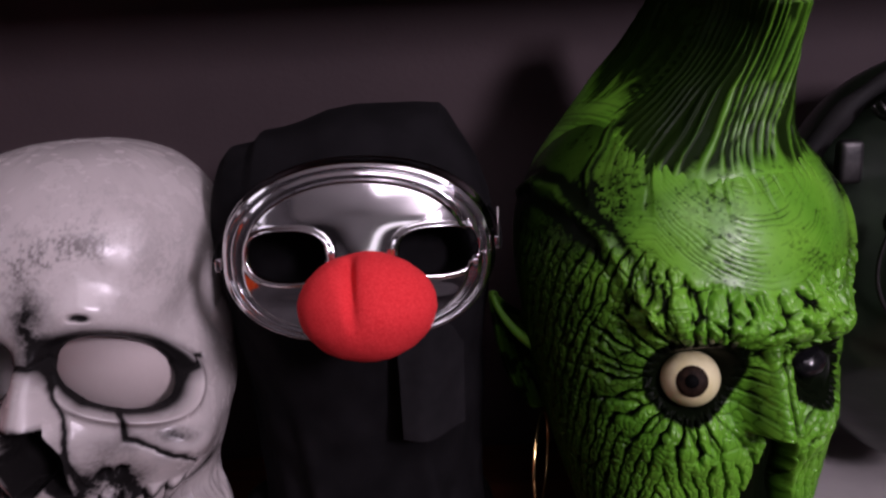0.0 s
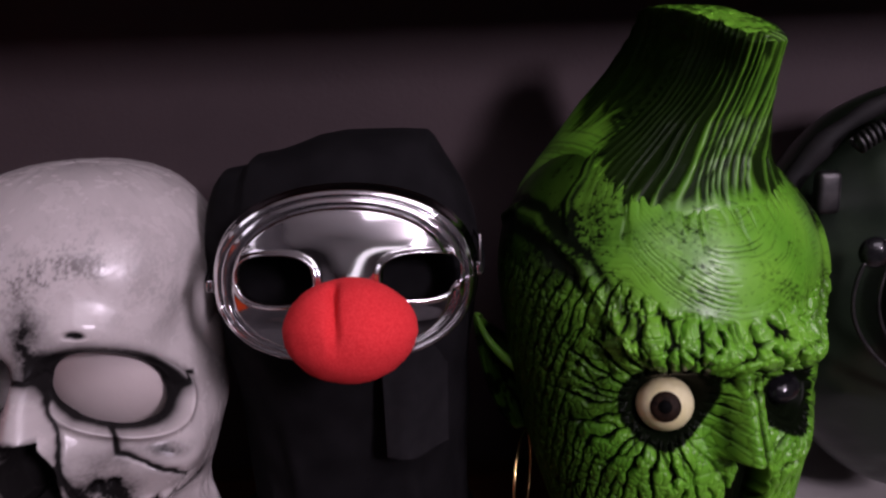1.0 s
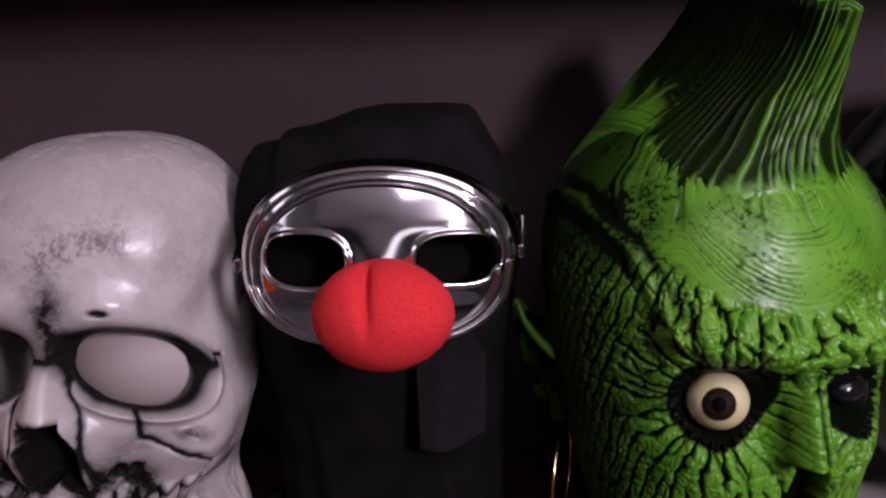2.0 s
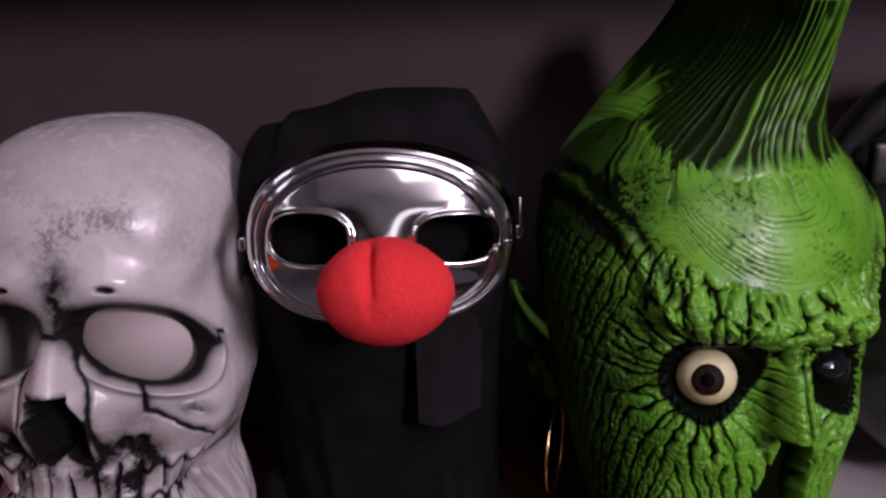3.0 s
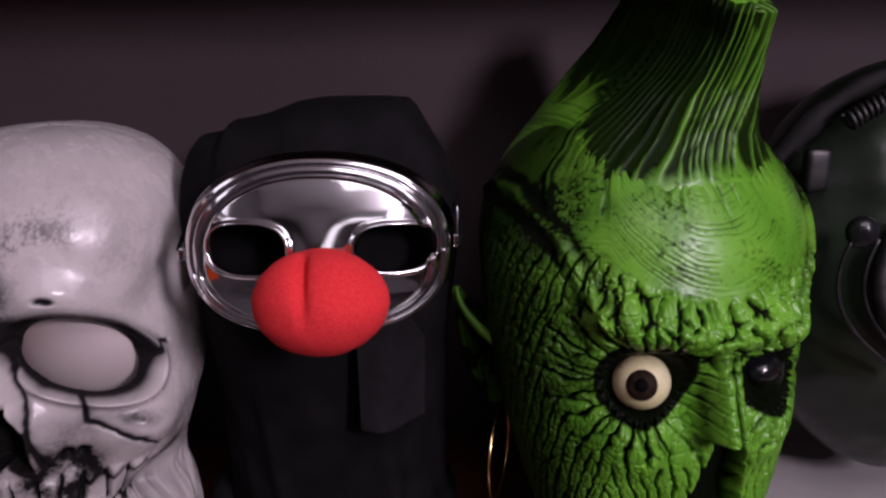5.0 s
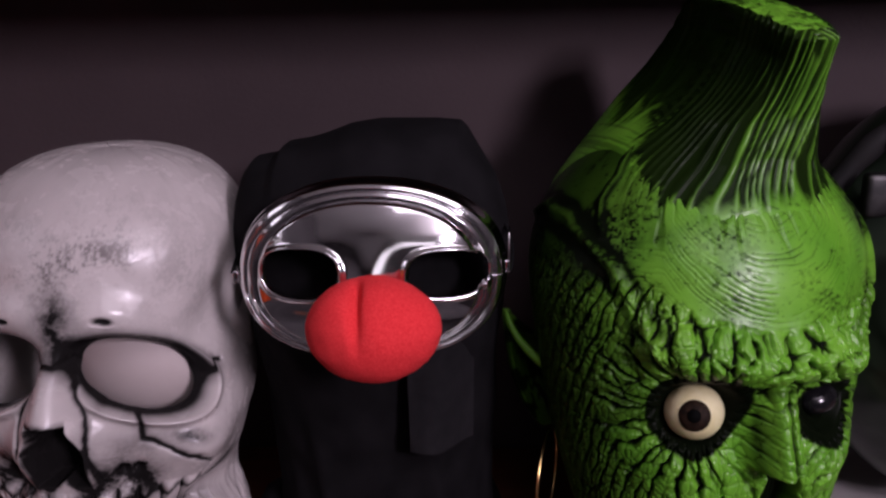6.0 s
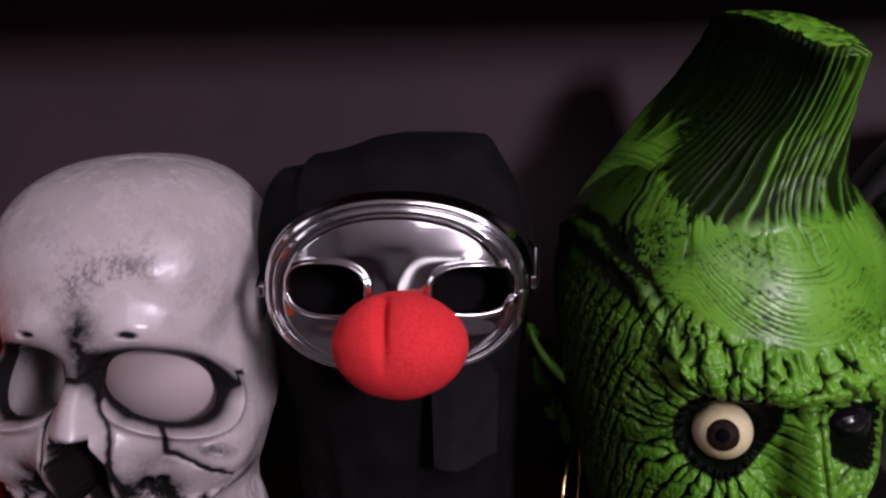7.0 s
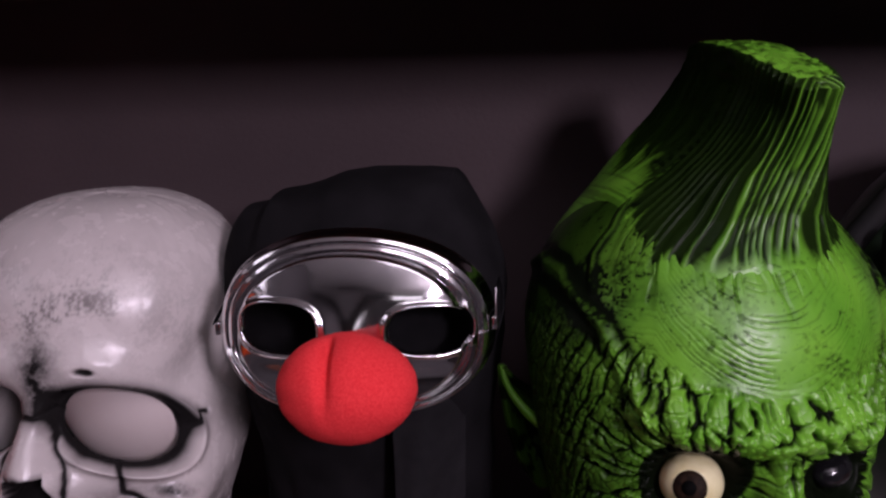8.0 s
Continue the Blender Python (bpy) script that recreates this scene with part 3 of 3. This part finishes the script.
# ---------------- green ghoul mask ----------------
def green_mask(m):
    root = thing("green_mask", m, "green wrinkled latex ghoul mask with crest and one bulging eye", "mask", "masks on the shelf")
    us = np.radians(np.concatenate([np.linspace(-180, -120, 30, endpoint=False), np.linspace(-120, 82, 640, endpoint=False), np.linspace(82, 180, 50)]))
    zs = rows_to_top(-0.185, 0.05, 0.151, 430, 250)
    U, Z = np.meshgrid(us, zs)
    S, A = 0.095 * U, np.abs(0.095 * U)
    ex, ez = 0.042, -0.002
    CORE = np.array((0.0, 0.02, 0.03))
    knots = [(-0.185, 0.074), (-0.13, 0.074), (-0.09, 0.086), (-0.05, 0.096), (0.0, 0.1035), (0.04, 0.107), (0.08, 0.108), (0.19, 0.108)]
    half = smooth_profile(Z, knots) * dome(Z, 0.05, 0.151, 2.05)
    front = half * smooth_profile(Z, [(-0.185, 0.80), (-0.08, 0.86), (0.0, 0.88), (0.06, 0.93), (0.19, 0.95)])
    c = np.cos(U)
    P = np.stack([half * np.sin(U), -np.where(c > 0, front, half * 1.05) * c + 0.15 * Z, Z], axis=-1)
    N = normals_of(P)
    far_side = smoothstep(0.01, 0.05, S)
    dz, ds = Z - ez + 0.008 * far_side, A - ex - 0.011 * far_side
    rho, phi = np.hypot(ds, dz * 1.12), np.arctan2(dz, ds)
    wx, wz = 0.006 * fbm(S / 0.02, Z / 0.02, 81, 3), 0.006 * fbm(S / 0.02 + 9, Z / 0.02, 85, 3)
    # large forms: heavy brow, nose, sunken sockets, cheekbones
    h = 0.015 * bell(Z - 0.031 - 0.14 * A + far_side * (0.20 * A + 0.008), 0.015) * smoothstep(0.085, 0.05, A) * (1 - 0.25 * far_side)
    h -= 0.010 * bell(rho, 0.027)
    nose = np.exp(-(A / (0.0095 + 0.0030 * smoothstep(0, -0.04, Z))) ** 3) * smoothstep(0.022, 0.0, Z) * smoothstep(-0.037, -0.029, Z)
    h += nose * (0.011 + 0.012 * smoothstep(0.01, -0.036, Z))
    h += 0.0032 * (bell(S - 0.0085, 0.0035) + bell(S + 0.003, 0.0040)) * smoothstep(0.022, 0.012, Z) * smoothstep(-0.038, -0.030, Z)
    h -= 0.004 * bell(A - 0.020, 0.008) * bell(Z + 0.022, 0.022)
    h += 0.006 * bell(A - 0.052, 0.025) * bell(Z + 0.040, 0.018)
    h -= 0.006 * bell(A - 0.040, 0.02) * bell(Z + 0.085, 0.02)
    # the gaping hole below the nose
    gape = np.maximum(np.abs(S - 0.010) / (0.006 + 0.34 * np.clip(-0.031 - Z, 0, 0.1)), np.maximum((Z + 0.031) / 0.004 + 1, (-0.112 - Z) / 0.004 + 1))
    maw = smoothstep(1.15, 0.85, gape + 0.1 * fbm(S / 0.006, Z / 0.006, 87, 2))
    h -= 0.018 * maw
    # regions of the relief
    skullcap = smoothstep(0.044, 0.053, Z - (5.5 - 3.0 * far_side) * np.minimum(A, 0.066) ** 2 + 0.5 * wx)
    near_eye = smoothstep(0.074, 0.045, rho) * (1 - skullcap)
    brow_zone = bell(Z - 0.040 - 0.05 * A + 0.016 * far_side, 0.017) * (1 - skullcap) * smoothstep(0.09, 0.06, A)
    rest = np.clip(1 - skullcap - near_eye - brow_zone, 0, 1)
    low = smoothstep(-0.035, -0.055, Z) * smoothstep(0.08, 0.05, A)
    def folds(x, seed):
        q = x + 0.45 * fbm(S / 0.011, Z / 0.011, seed, 3)
        return 0.62 * np.abs(np.sin(math.pi * q))

    e_eye = np.minimum(folds(phi * 3.8, 201), 0.17 + 0.9 * cell_edges(phi * 2.2 + wx / 0.01, (rho + wz) / 0.036, 101))
    e_brow = np.minimum(folds(S / 0.0090, 203), 0.05 + cell_edges((S + wx) / 0.014, (Z + wz) / 0.014, 103))
    e_low = folds(S / 0.0092 + 0.4 * Z / 0.02, 207)
    e_rest = np.minimum(folds((S + 0.5 * np.sign(S) * Z) / 0.0085, 209), 0.20 + cell_edges((S + 1.5 * wx) / 0.0085, (Z + 1.5 * wz) / 0.020, 105))
    edge = near_eye * e_eye + brow_zone * e_brow + rest * ((1 - low) * e_rest + low * e_low)
    edge = edge / np.maximum(near_eye + brow_zone + rest, 1e-3)
    lifted = dz + 0.001 + 0.38 * np.minimum(ds, 0) * (S < 0)
    almond = np.hypot(np.where(ds < 0, ds * 0.94, ds), lifted * 1.08)
    calm = np.clip(0.8 * nose + 0.95 * bell(A - 0.021, 0.012) * bell(Z + 0.024, 0.026), 0, 0.95)
    amount = (1 - calm) * smoothstep(0.021, 0.028, almond) * np.clip(near_eye + brow_zone + rest, 0, 1) * smoothstep(0.175, 0.14, A) * (1 - 0.9 * maw)
    broad = smoothstep(0.0, 0.42, edge)
    h += amount * (0.0056 - 0.0024 * np.clip(rest, 0, 1)) * (broad - 0.9)
    fine_edge = cell_edges((S + wz) / 0.0042, (Z + wx) / 0.0065, 109)
    h += np.maximum(amount, calm) * 0.0008 * (smoothstep(0, 0.3, fine_edge) - 0.5)
    wash_shade = amount * ((1.4 - 0.6 * np.clip(rest, 0, 1)) * smoothstep(0.24, 0.09, edge + 0.10 * fbm(S / 0.006, Z / 0.006, 111, 2)) + 0.35 * smoothstep(0.09, 0.0, fine_edge) * np.clip(0.4 + 2 * wx / 0.006, 0, 1))
    wash_shade += 0.55 * calm * smoothstep(0.12, 0.02, fine_edge)
    # forehead: fine lines that bow over the brow, and pocks higher up
    bowed = (Z - 11.0 * np.minimum(A, 0.06) ** 2 + 0.0035 * fbm(S / 0.028, Z / 0.012, 112, 3)) / 0.0031
    lines = np.abs(bowed - np.round(bowed))
    broken = smoothstep(-0.22, 0.15, fbm(S / 0.012, np.round(bowed) * 0.73, 113, 2))
    line_zone = skullcap * smoothstep(0.140, 0.085, Z) * smoothstep(0.095, 0.05, A)
    h -= line_zone * 0.00035 * smoothstep(0.22, 0.0, lines) * broken
    wash_shade += line_zone * smoothstep(0.17, 0.02, lines) * broken * np.clip(0.55 + 1.2 * fbm(S / 0.014, Z / 0.010, 115, 2), 0, 0.85)
    pock = fbm(S / 0.0021, Z / 0.0015, 117, 3)
    patch = np.clip(0.2 + 2.2 * fbm(S / 0.028, Z / 0.025, 119, 3), 0, 1)
    wash_shade += skullcap * smoothstep(0.36, 0.60, pock + 0.30 * patch) * 0.45
    wash_shade += skullcap * 0.40 * patch * np.clip(0.4 + 1.5 * fbm(S / 0.002, Z / 0.002, 121, 2), 0, 1)
    # airbrushed dark sides, more on the left, where side shade is painted in too
    wash_shade += 0.88 * smoothstep(0.045, 0.128, A + 0.016 * (S < 0) - 0.22 * np.clip(Z - 0.06, 0, 1) + 0.022 * fbm(S / 0.02, Z / 0.02, 123, 3))
    # the raised vein that curls over each temple
    vein = line_distance(A + 0.4 * wx, Z + 0.4 * wz, ((0.185, 0.090), (0.160, 0.100), (0.128, 0.099), (0.105, 0.090), (0.088, 0.080), (0.077, 0.066), (0.066, 0.047), (0.060, 0.038)))
    h += 0.0036 * bell(vein, 0.0036)
    wash_shade += 0.5 * bell(vein - 0.007, 0.003) * np.clip(0.5 + 2 * patch, 0, 1)
    vein2 = line_distance(A + 0.5 * wx, Z + 0.5 * wz, ((0.112, 0.138), (0.104, 0.124), (0.108, 0.112), (0.098, 0.098)))
    h += 0.0014 * bell(vein2, 0.003)
    wash_shade += 0.28 * bell(vein2 - 0.003, 0.0018)
    # folded lids round the sunken eye
    for k, size in enumerate((0.0150, 0.0205)):
        lid = np.abs(rho - size + 0.15 * wx) * (S > 0) + 1.0 * (S <= 0)
        h += 0.0030 * bell(lid, 0.0018) * smoothstep(0.002, -0.008, dz)
    # black paint round the eyes
    wash_shade += 1.3 * smoothstep(0.0295, 0.0262, almond * np.where(S > 0, 1.05, 1.0) + 0.25 * wx)
    groove_line = bell(S - 0.003 + 0.3 * wx, 0.0014) * smoothstep(0.02, 0.01, Z) * smoothstep(-0.034, -0.027, Z)
    wash_shade += 0.95 * groove_line
    h -= 0.0035 * groove_line
    h -= 0.010 * smoothstep(0.026, 0.014, almond)
    wash_shade += maw * 1.2 + 0.7 * bell(A - 0.011, 0.0022) * bell(Z + 0.012, 0.02) + 0.6 * bell(Z - 0.016, 0.003) * smoothstep(0.03, 0.02, A)
    hair = smoothstep(0.090, 0.134, Z + 0.022 * fbm(U * 9, Z / 0.05, 125, 3) - 0.012 * smoothstep(0.4, 1.4, np.abs(U))) * smoothstep(1.15, 0.75, np.abs(U))
    comb = U * 11 + 0.9 * fbm(U * 8, Z / 0.03, 127, 3)
    comb = np.abs(comb - np.round(comb)) * 2
    stroke = smoothstep(0.5, 0.9, comb + 0.5 * fbm(U * 30, Z / 0.012, 129, 2))
    wash_shade += hair * (0.06 + 0.75 * stroke) * 0.8
    h -= 0.0016 * hair * stroke
    head = P[::4, ::4].reshape(-1, 3) - CORE
    P = P + N * h[..., None]
    part("mask_shell", grid_mesh("mask_shell", P, False, None, wash_shade), GREEN, root)
    reach = np.linalg.norm(head, axis=1)
    tree = KDTree(len(head))
    for k, d in enumerate(head / reach[:, None]):
        tree.insert(d, k)
    tree.balance()

    def head_radius(ways):
        """How far the bare head reaches along each way from its core."""
        out = np.empty(len(ways))
        for k, w in enumerate(ways):
            near = tree.find_n(w, 4)
            weight = [1 / (n[2] + 1e-4) for n in near]
            out[k] = sum(q * reach[n[1]] for q, n in zip(weight, near)) / sum(weight)
        return out

    # the crest of moulded hair
    def crest():
        n = 420
        a = np.linspace(0, math.tau, n, endpoint=False)
        t = np.concatenate([np.linspace(0, 0.965, 190), np.linspace(0.972, 1.0, 14), np.ones(36)])
        cap = np.concatenate([np.ones(190), 1 - 0.10 * np.linspace(0, 1, 14) ** 2, np.linspace(0.88, 0.0, 36)])
        A2, T = np.meshgrid(a, t)
        C = np.repeat(cap[:, None], n, axis=1)
        wide = np.interp(T, [0, 0.2, 0.32, 0.41, 0.5, 0.58, 0.67, 0.76, 0.88, 1.0], [0.088, 0.080, 0.070, 0.061, 0.051, 0.042, 0.032, 0.0245, 0.0192, 0.019])
        y_front = np.interp(T, [0, 0.15, 0.28, 0.4, 0.6, 0.8, 1.0], [-0.060, -0.0615, -0.0575, -0.0545, -0.053, -0.056, -0.063])
        y_back = np.interp(T, [0, 0.3, 0.55, 0.8, 1.0], [0.118, 0.116, 0.108, 0.090, 0.068])
        e = np.interp(T, [0, 0.4, 0.75, 1.0], [1.0, 0.9, 0.6, 0.5])
        cx, cy = np.sign(np.cos(A2)) * np.abs(np.cos(A2)) ** e, np.sign(np.sin(A2)) * np.abs(np.sin(A2)) ** e
        mid, span = (y_front + y_back) / 2, (y_back - y_front) / 2
        z0, z1 = 0.094, 0.207
        x, y = wide * cx * C, mid + span * cy * C
        z = z0 + (z1 - z0) * T + T * (0.15 * (y + 0.05)) - 0.02 * (1 - T) * np.abs(cx) * C
        z = z + 0.007 * smoothstep(0.6, 1.0, T) * (1 - ((y - mid) / span) ** 2)
        x = x + 0.026 * smoothstep(0.15, 0.9, T)
        core = x - 0.026 * smoothstep(0.15, 0.9, T)
        sway = np.clip(core, -0.018, 0.018) + np.sign(core) * (y - y_front) + 0.5
        sway = sway + 0.0030 * fbm(sway / 0.02, T * 3, 131, 2)
        # the moulded strands start along a line that climbs from the brow towards the back
        start = 0.17 + 0.34 * smoothstep(0.004, 0.085, y - y_front) * smoothstep(0.3, 0.8, np.abs(cx))
        above = T - start + 0.10 * fbm(sway / 0.005, T * 2, 143, 3)
        grown = smoothstep(-0.05, 0.09, above)
        strand = sway / 0.0053 + 0.9 * fbm(sway / 0.013, T * 1.2, 133, 3)
        g = np.abs(strand - np.round(strand)) * 2
        g = 1 - g
        weight = 0.6 + 0.6 * hashed(np.floor(strand), np.zeros(strand.shape), 135)
        side = C > 0.875
        fade = grown
        groove = smoothstep(1.0, 0.42, g + 0.25 * value_noise(strand * 2.3, T * 14, 136)) * side * np.clip(weight, 0, 1.1)
        flat = fbm(x / 0.004, y / 0.004, 137, 3)
        out = 0.0028 * (0.35 - groove) * fade * side
        dirx, diry = cx, cy
        length = np.hypot(dirx, diry) + 1e-6
        x, y = x + out * dirx / length, y + out * diry / length
        z = z + np.where(C < 0.9, 0.0022 * flat + 0.0012 * (1 - C), 0)
        strands = np.clip(0.55 + 1.5 * fbm(sway / 0.02, T * 2, 139, 2), 0, 1)
        w = groove * (0.95 + 0.6 * strands) * grown + np.where(C < 0.87, smoothstep(0.05, 0.3, flat) * 0.8, 0)
        w += 0.25 * side * grown
        flank = smoothstep(0.40, 0.62, np.abs(np.cos(A2)) + 0.12 * fbm(sway / 0.006, T * 3, 148, 2))
        ragged = above + 0.12 * fbm(sway / 0.003, T * 2, 145, 3)
        w += side * flank * smoothstep(0.0, 0.12, ragged) * (0.85 + 0.5 * fbm(sway / 0.003, T * 5, 149, 2))
        w = np.where(C < 0.87, w, 0.965 * np.clip(w, 0, 1.0))
        # the strands flow out into the skin of the head
        Q = np.stack([x, y, z], axis=-1) - CORE
        far = np.linalg.norm(Q, axis=-1)
        ways = Q / far[..., None]
        skin = far.copy()
        skin[T < 0.8] = head_radius(ways[T < 0.8])
        skin[T >= 0.8] = 0.1
        gap, fillet = far - skin, 0.011
        blend = np.clip(0.5 + 0.5 * gap / fillet, 0, 1)
        far = skin + gap * blend + fillet * blend * (1 - blend) - 0.0012 * smoothstep(0.45, 0.0, blend)
        fleck = fbm(x / 0.0030 + 5, (z + 0.6 * x) / 0.0022, 153, 3) + 0.5 * fbm(x / 0.02, z / 0.02, 155, 2)
        w = w + (1 - grown) * side * 0.55 * smoothstep(0.16, 0.42, fleck)
        return grid_mesh("crest", CORE + ways * far[..., None], True, None, w)

    part("crest", crest(), GREEN, root, "tall flat-topped crest of moulded strands")

    # eyes
    def eye_place(sign, depth):
        u = sign * (ex if sign < 0 else ex + 0.011) / 0.095
        return Vector((depth * 1.06 * math.sin(u), -depth * 0.86 * math.cos(u), ez if sign < 0 else ez - 0.008)), u

    place, u = eye_place(-1, 0.090)
    place = place + Vector((0.0015, 0, -0.0015))
    eye = part("eyeball", grid_mesh("eyeball", ball("eyeball", 0.0170, 0.0172, 0.0165), True), EYE_WHITE, root, "bulging yellowed eyeball with a dark iris")
    eye.matrix_local = Matrix.Translation(place)
    eye.rotation_euler = (radians(-20), 0, radians(-33))
    for nm, r, off, mat in (("iris", 0.0090, -0.0138, IRIS), ("pupil", 0.0047, -0.0152, PUPIL)):
        d = grid_mesh(nm, ball(nm, r, 0.0042, r, 48, 24), True)
        ob = part(nm, d, mat, eye)
        ob.location = (0.001, off - 0.0005, -0.001)
    place2, u2 = eye_place(1, 0.085)
    dark = part("eyeball", grid_mesh("eyeball_dark", ball("eyeball", 0.0150, 0.0115, 0.0100), True), BLACK_GLOSS, root, "black glossy sunken eye")
    dark.matrix_local = Matrix.Translation(place2) @ pose(0, 0, 0, 0, 0, math.degrees(u2))

    # ears
    for sign in (-1, 1):
        a, t = np.meshgrid(np.linspace(0, 1, 40), np.linspace(0, 1, 70))
        zz = -0.054 + 0.081 * t
        outer = 0.097 + 0.022 * t ** 0.6 + 0.004 * np.sin(t * math.pi)
        inner = 0.086 + 0.030 * smoothstep(0.6, 1.0, t)
        xx = inner + (outer - inner) * a
        yy = 0.026 + 0.016 * t + 0.010 * np.sin(a * math.pi) * np.sin(t * math.pi) + 0.002 * fbm(a * 3, t * 6, 153, 2)
        E = np.stack([sign * xx, yy, zz], axis=-1)
        w = 0.86 - 0.5 * smoothstep(0.85, 1.0, t) + 0.3 * smoothstep(0.0, 0.2, fbm(a * 4, t * 9, 151, 3))
        ear = part("ear", grid_mesh("ear", E, False, None, w), GREEN, root, "pointed green ear with a dark hollow")
        so = ear.modifiers.new("thickness", "SOLIDIFY")
        so.thickness, so.offset = 0.004, 0
        curl = [(sign * (0.0925 + 0.0255 * math.sin(0.5 * math.pi * k)), 0.020 + 0.022 * k, -0.010 + 0.0375 * k ** 1.2) for k in np.linspace(0, 1, 24)]
        part("ear_rim", tube("ear_rim", curl, lambda k: 0.0040 - 0.0024 * k, 10), GREEN, ear)
        if sign < 0:
            hoop = part("earring", grid_mesh("earring", ring(0.031, 0.0009), True), GOLD, ear, "thin gold hoop earring")
            hoop.matrix_local = Matrix.Translation((-0.098, 0.012, -0.084)) @ pose(0, 0, 0, 0, 0, 58)
    return root


# ---------------- dark gas mask, pale tray, red mask ----------------
def gas_mask(m):
    root = thing("gas_mask", m, "dark rubber gas mask with round eyepiece and ribbed hose", "gas mask", "masks on the shelf")
    B = ball("body", 0.125, 0.095, 0.15, 120, 90)
    x, z = B[..., 0], B[..., 2]
    B[..., 1] += 0.012 * fbm(x / 0.05, z / 0.05, 161, 3)
    B[..., 0] *= 1 - 0.25 * smoothstep(0.0, -0.14, z)
    body = part("body", grid_mesh("body", B, True), GREEN_RUBBER, root)
    body.location = (0, 0, 0.172)
    arc = [(0.128 * math.cos(t), -0.045, 0.185 + 0.137 * math.sin(t)) for t in np.linspace(0.15, math.pi - 0.45, 60)]
    part("head_strap", tube("head_strap", arc, lambda t: 0.0070 + 0.0012 * math.sin(23 * t) + 0.0008 * math.sin(61 * t), 14), RUBBER, root, "thick black padded strap")
    coil = []
    for k in range(28 * 12 + 1):
        t = k / 12
        ang = 2.20 - 0.030 * t
        rr = 0.125 + 0.0055 * math.cos(t * math.tau)
        coil.append((rr * math.cos(ang), -0.066 + 0.0055 * math.sin(t * math.tau), 0.186 + rr * math.sin(ang)))
    part("ribbed_hose", tube("ribbed_hose", coil, 0.0015, 6), DULL_STEEL, root, "grey ribbed coil along the strap")
    for k, (bx, bz) in enumerate(((-0.090, 0.244), (-0.020, 0.288))):
        bm = rounded_box(0.016, 0.012, 0.028 - 0.006 * k, (bx, -0.066, bz + 0.014), 0.004)
        part("buckle", bm, DULL_STEEL, root, "worn metal buckle")
    lens = part("eyepiece", grid_mesh("eyepiece", ring(0.050, 0.006), True), DULL_STEEL, root, "round grey eyepiece rim")
    lens.matrix_local = Matrix.Translation((-0.004, -0.096, 0.194)) @ pose(0, 0, 0, -8, 0, 0)
    part("glass", grid_mesh("glass", ball("glass", 0.048, 0.012, 0.048), True), BLACK_GLOSS, lens)
    knob = part("knob", grid_mesh("knob", ball("knob", 0.010, 0.008, 0.010, 32, 20), True), BLACK_GLOSS, root)
    knob.location = (-0.072, -0.102, 0.226)
    for dx in (-0.078, -0.062):
        part("wire", tube("wire", [(dx + 0.045 * t ** 2 - 0.012 * math.sin(3 * t), -0.104 + 0.004 * t, 0.222 - 0.090 * t) for t in np.linspace(0, 1, 24)], 0.0014, 8), DULL_STEEL, root, "thin grey wire loop")
    return root


def tray(m):
    n = 120
    u, k = np.meshgrid(np.linspace(0, math.tau, n, endpoint=False), np.arange(9))
    rr = np.array([0.0, 0.11, 0.132, 0.140, 0.143, 0.141, 0.134, 0.115, 0.0])[k]
    zz = np.array([0.010, 0.010, 0.013, 0.020, 0.018, 0.011, 0.003, 0.0, 0.0])[k]
    ob = part("tray", grid_mesh("tray", np.stack([rr * np.cos(u), 0.85 * rr * np.sin(u), zz], axis=-1)[:, ::-1], True), PALE_PLASTIC)
    ob.matrix_world = m
    return tagged(ob, "pale grey plastic tray lying on the wooden shelf", "tray")


def red_mask(m):
    root = thing("red_mask", m, "deep red latex mask beside the skull mask on the shelf", "mask", "masks on the shelf")
    us, zs = np.linspace(-math.pi, math.pi, 200), rows_to_top(0.0, 0.17, 0.285, 110, 60)
    U, Z = np.meshgrid(us, zs)
    half = smooth_profile(Z, [(0.0, 0.070), (0.06, 0.066), (0.12, 0.086), (0.18, 0.092), (0.29, 0.092)]) * dome(Z, 0.17, 0.285, 2.2)
    P = np.stack([half * np.sin(U), -0.95 * half * np.cos(U), Z], axis=-1)
    h = 0.004 * np.sin(U * 12 + 2 * fbm(U * 2, Z / 0.05, 171, 2)) * smoothstep(0.1, 0.2, Z) + 0.006 * fbm(U * 5, Z / 0.03, 173, 3)
    part("mask_shell", grid_mesh("mask_shell", P + normals_of(P) * h[..., None]), DEEP_RED, root)
    return root


skull_mask(pose(-0.222, 0.555, 0.199, 0, 0, -1))
hooded_head(pose(-0.0395, 0.568, 0.0, 0, 0, 0))
silver_mask(pose(-0.031, 0.467, 0.257, 0, 0, 0))
clown_nose(pose(-0.0222, 0.432, 0.2445, 0, 0, 0) @ Matrix.Diagonal((0.97, 0.95, 0.99, 1)))
green_mask(pose(0.176, 0.540, 0.185, 0, 0, 16))
gas_mask(pose(0.388, 0.630, 0.008, 0, 0, 0) @ Matrix.Diagonal((1.06, 0.95, 1.07, 1)))
tray(pose(0.375, 0.600, 0.0))
red_mask(pose(-0.416, 0.545, 0.0, 0, 0, 15))
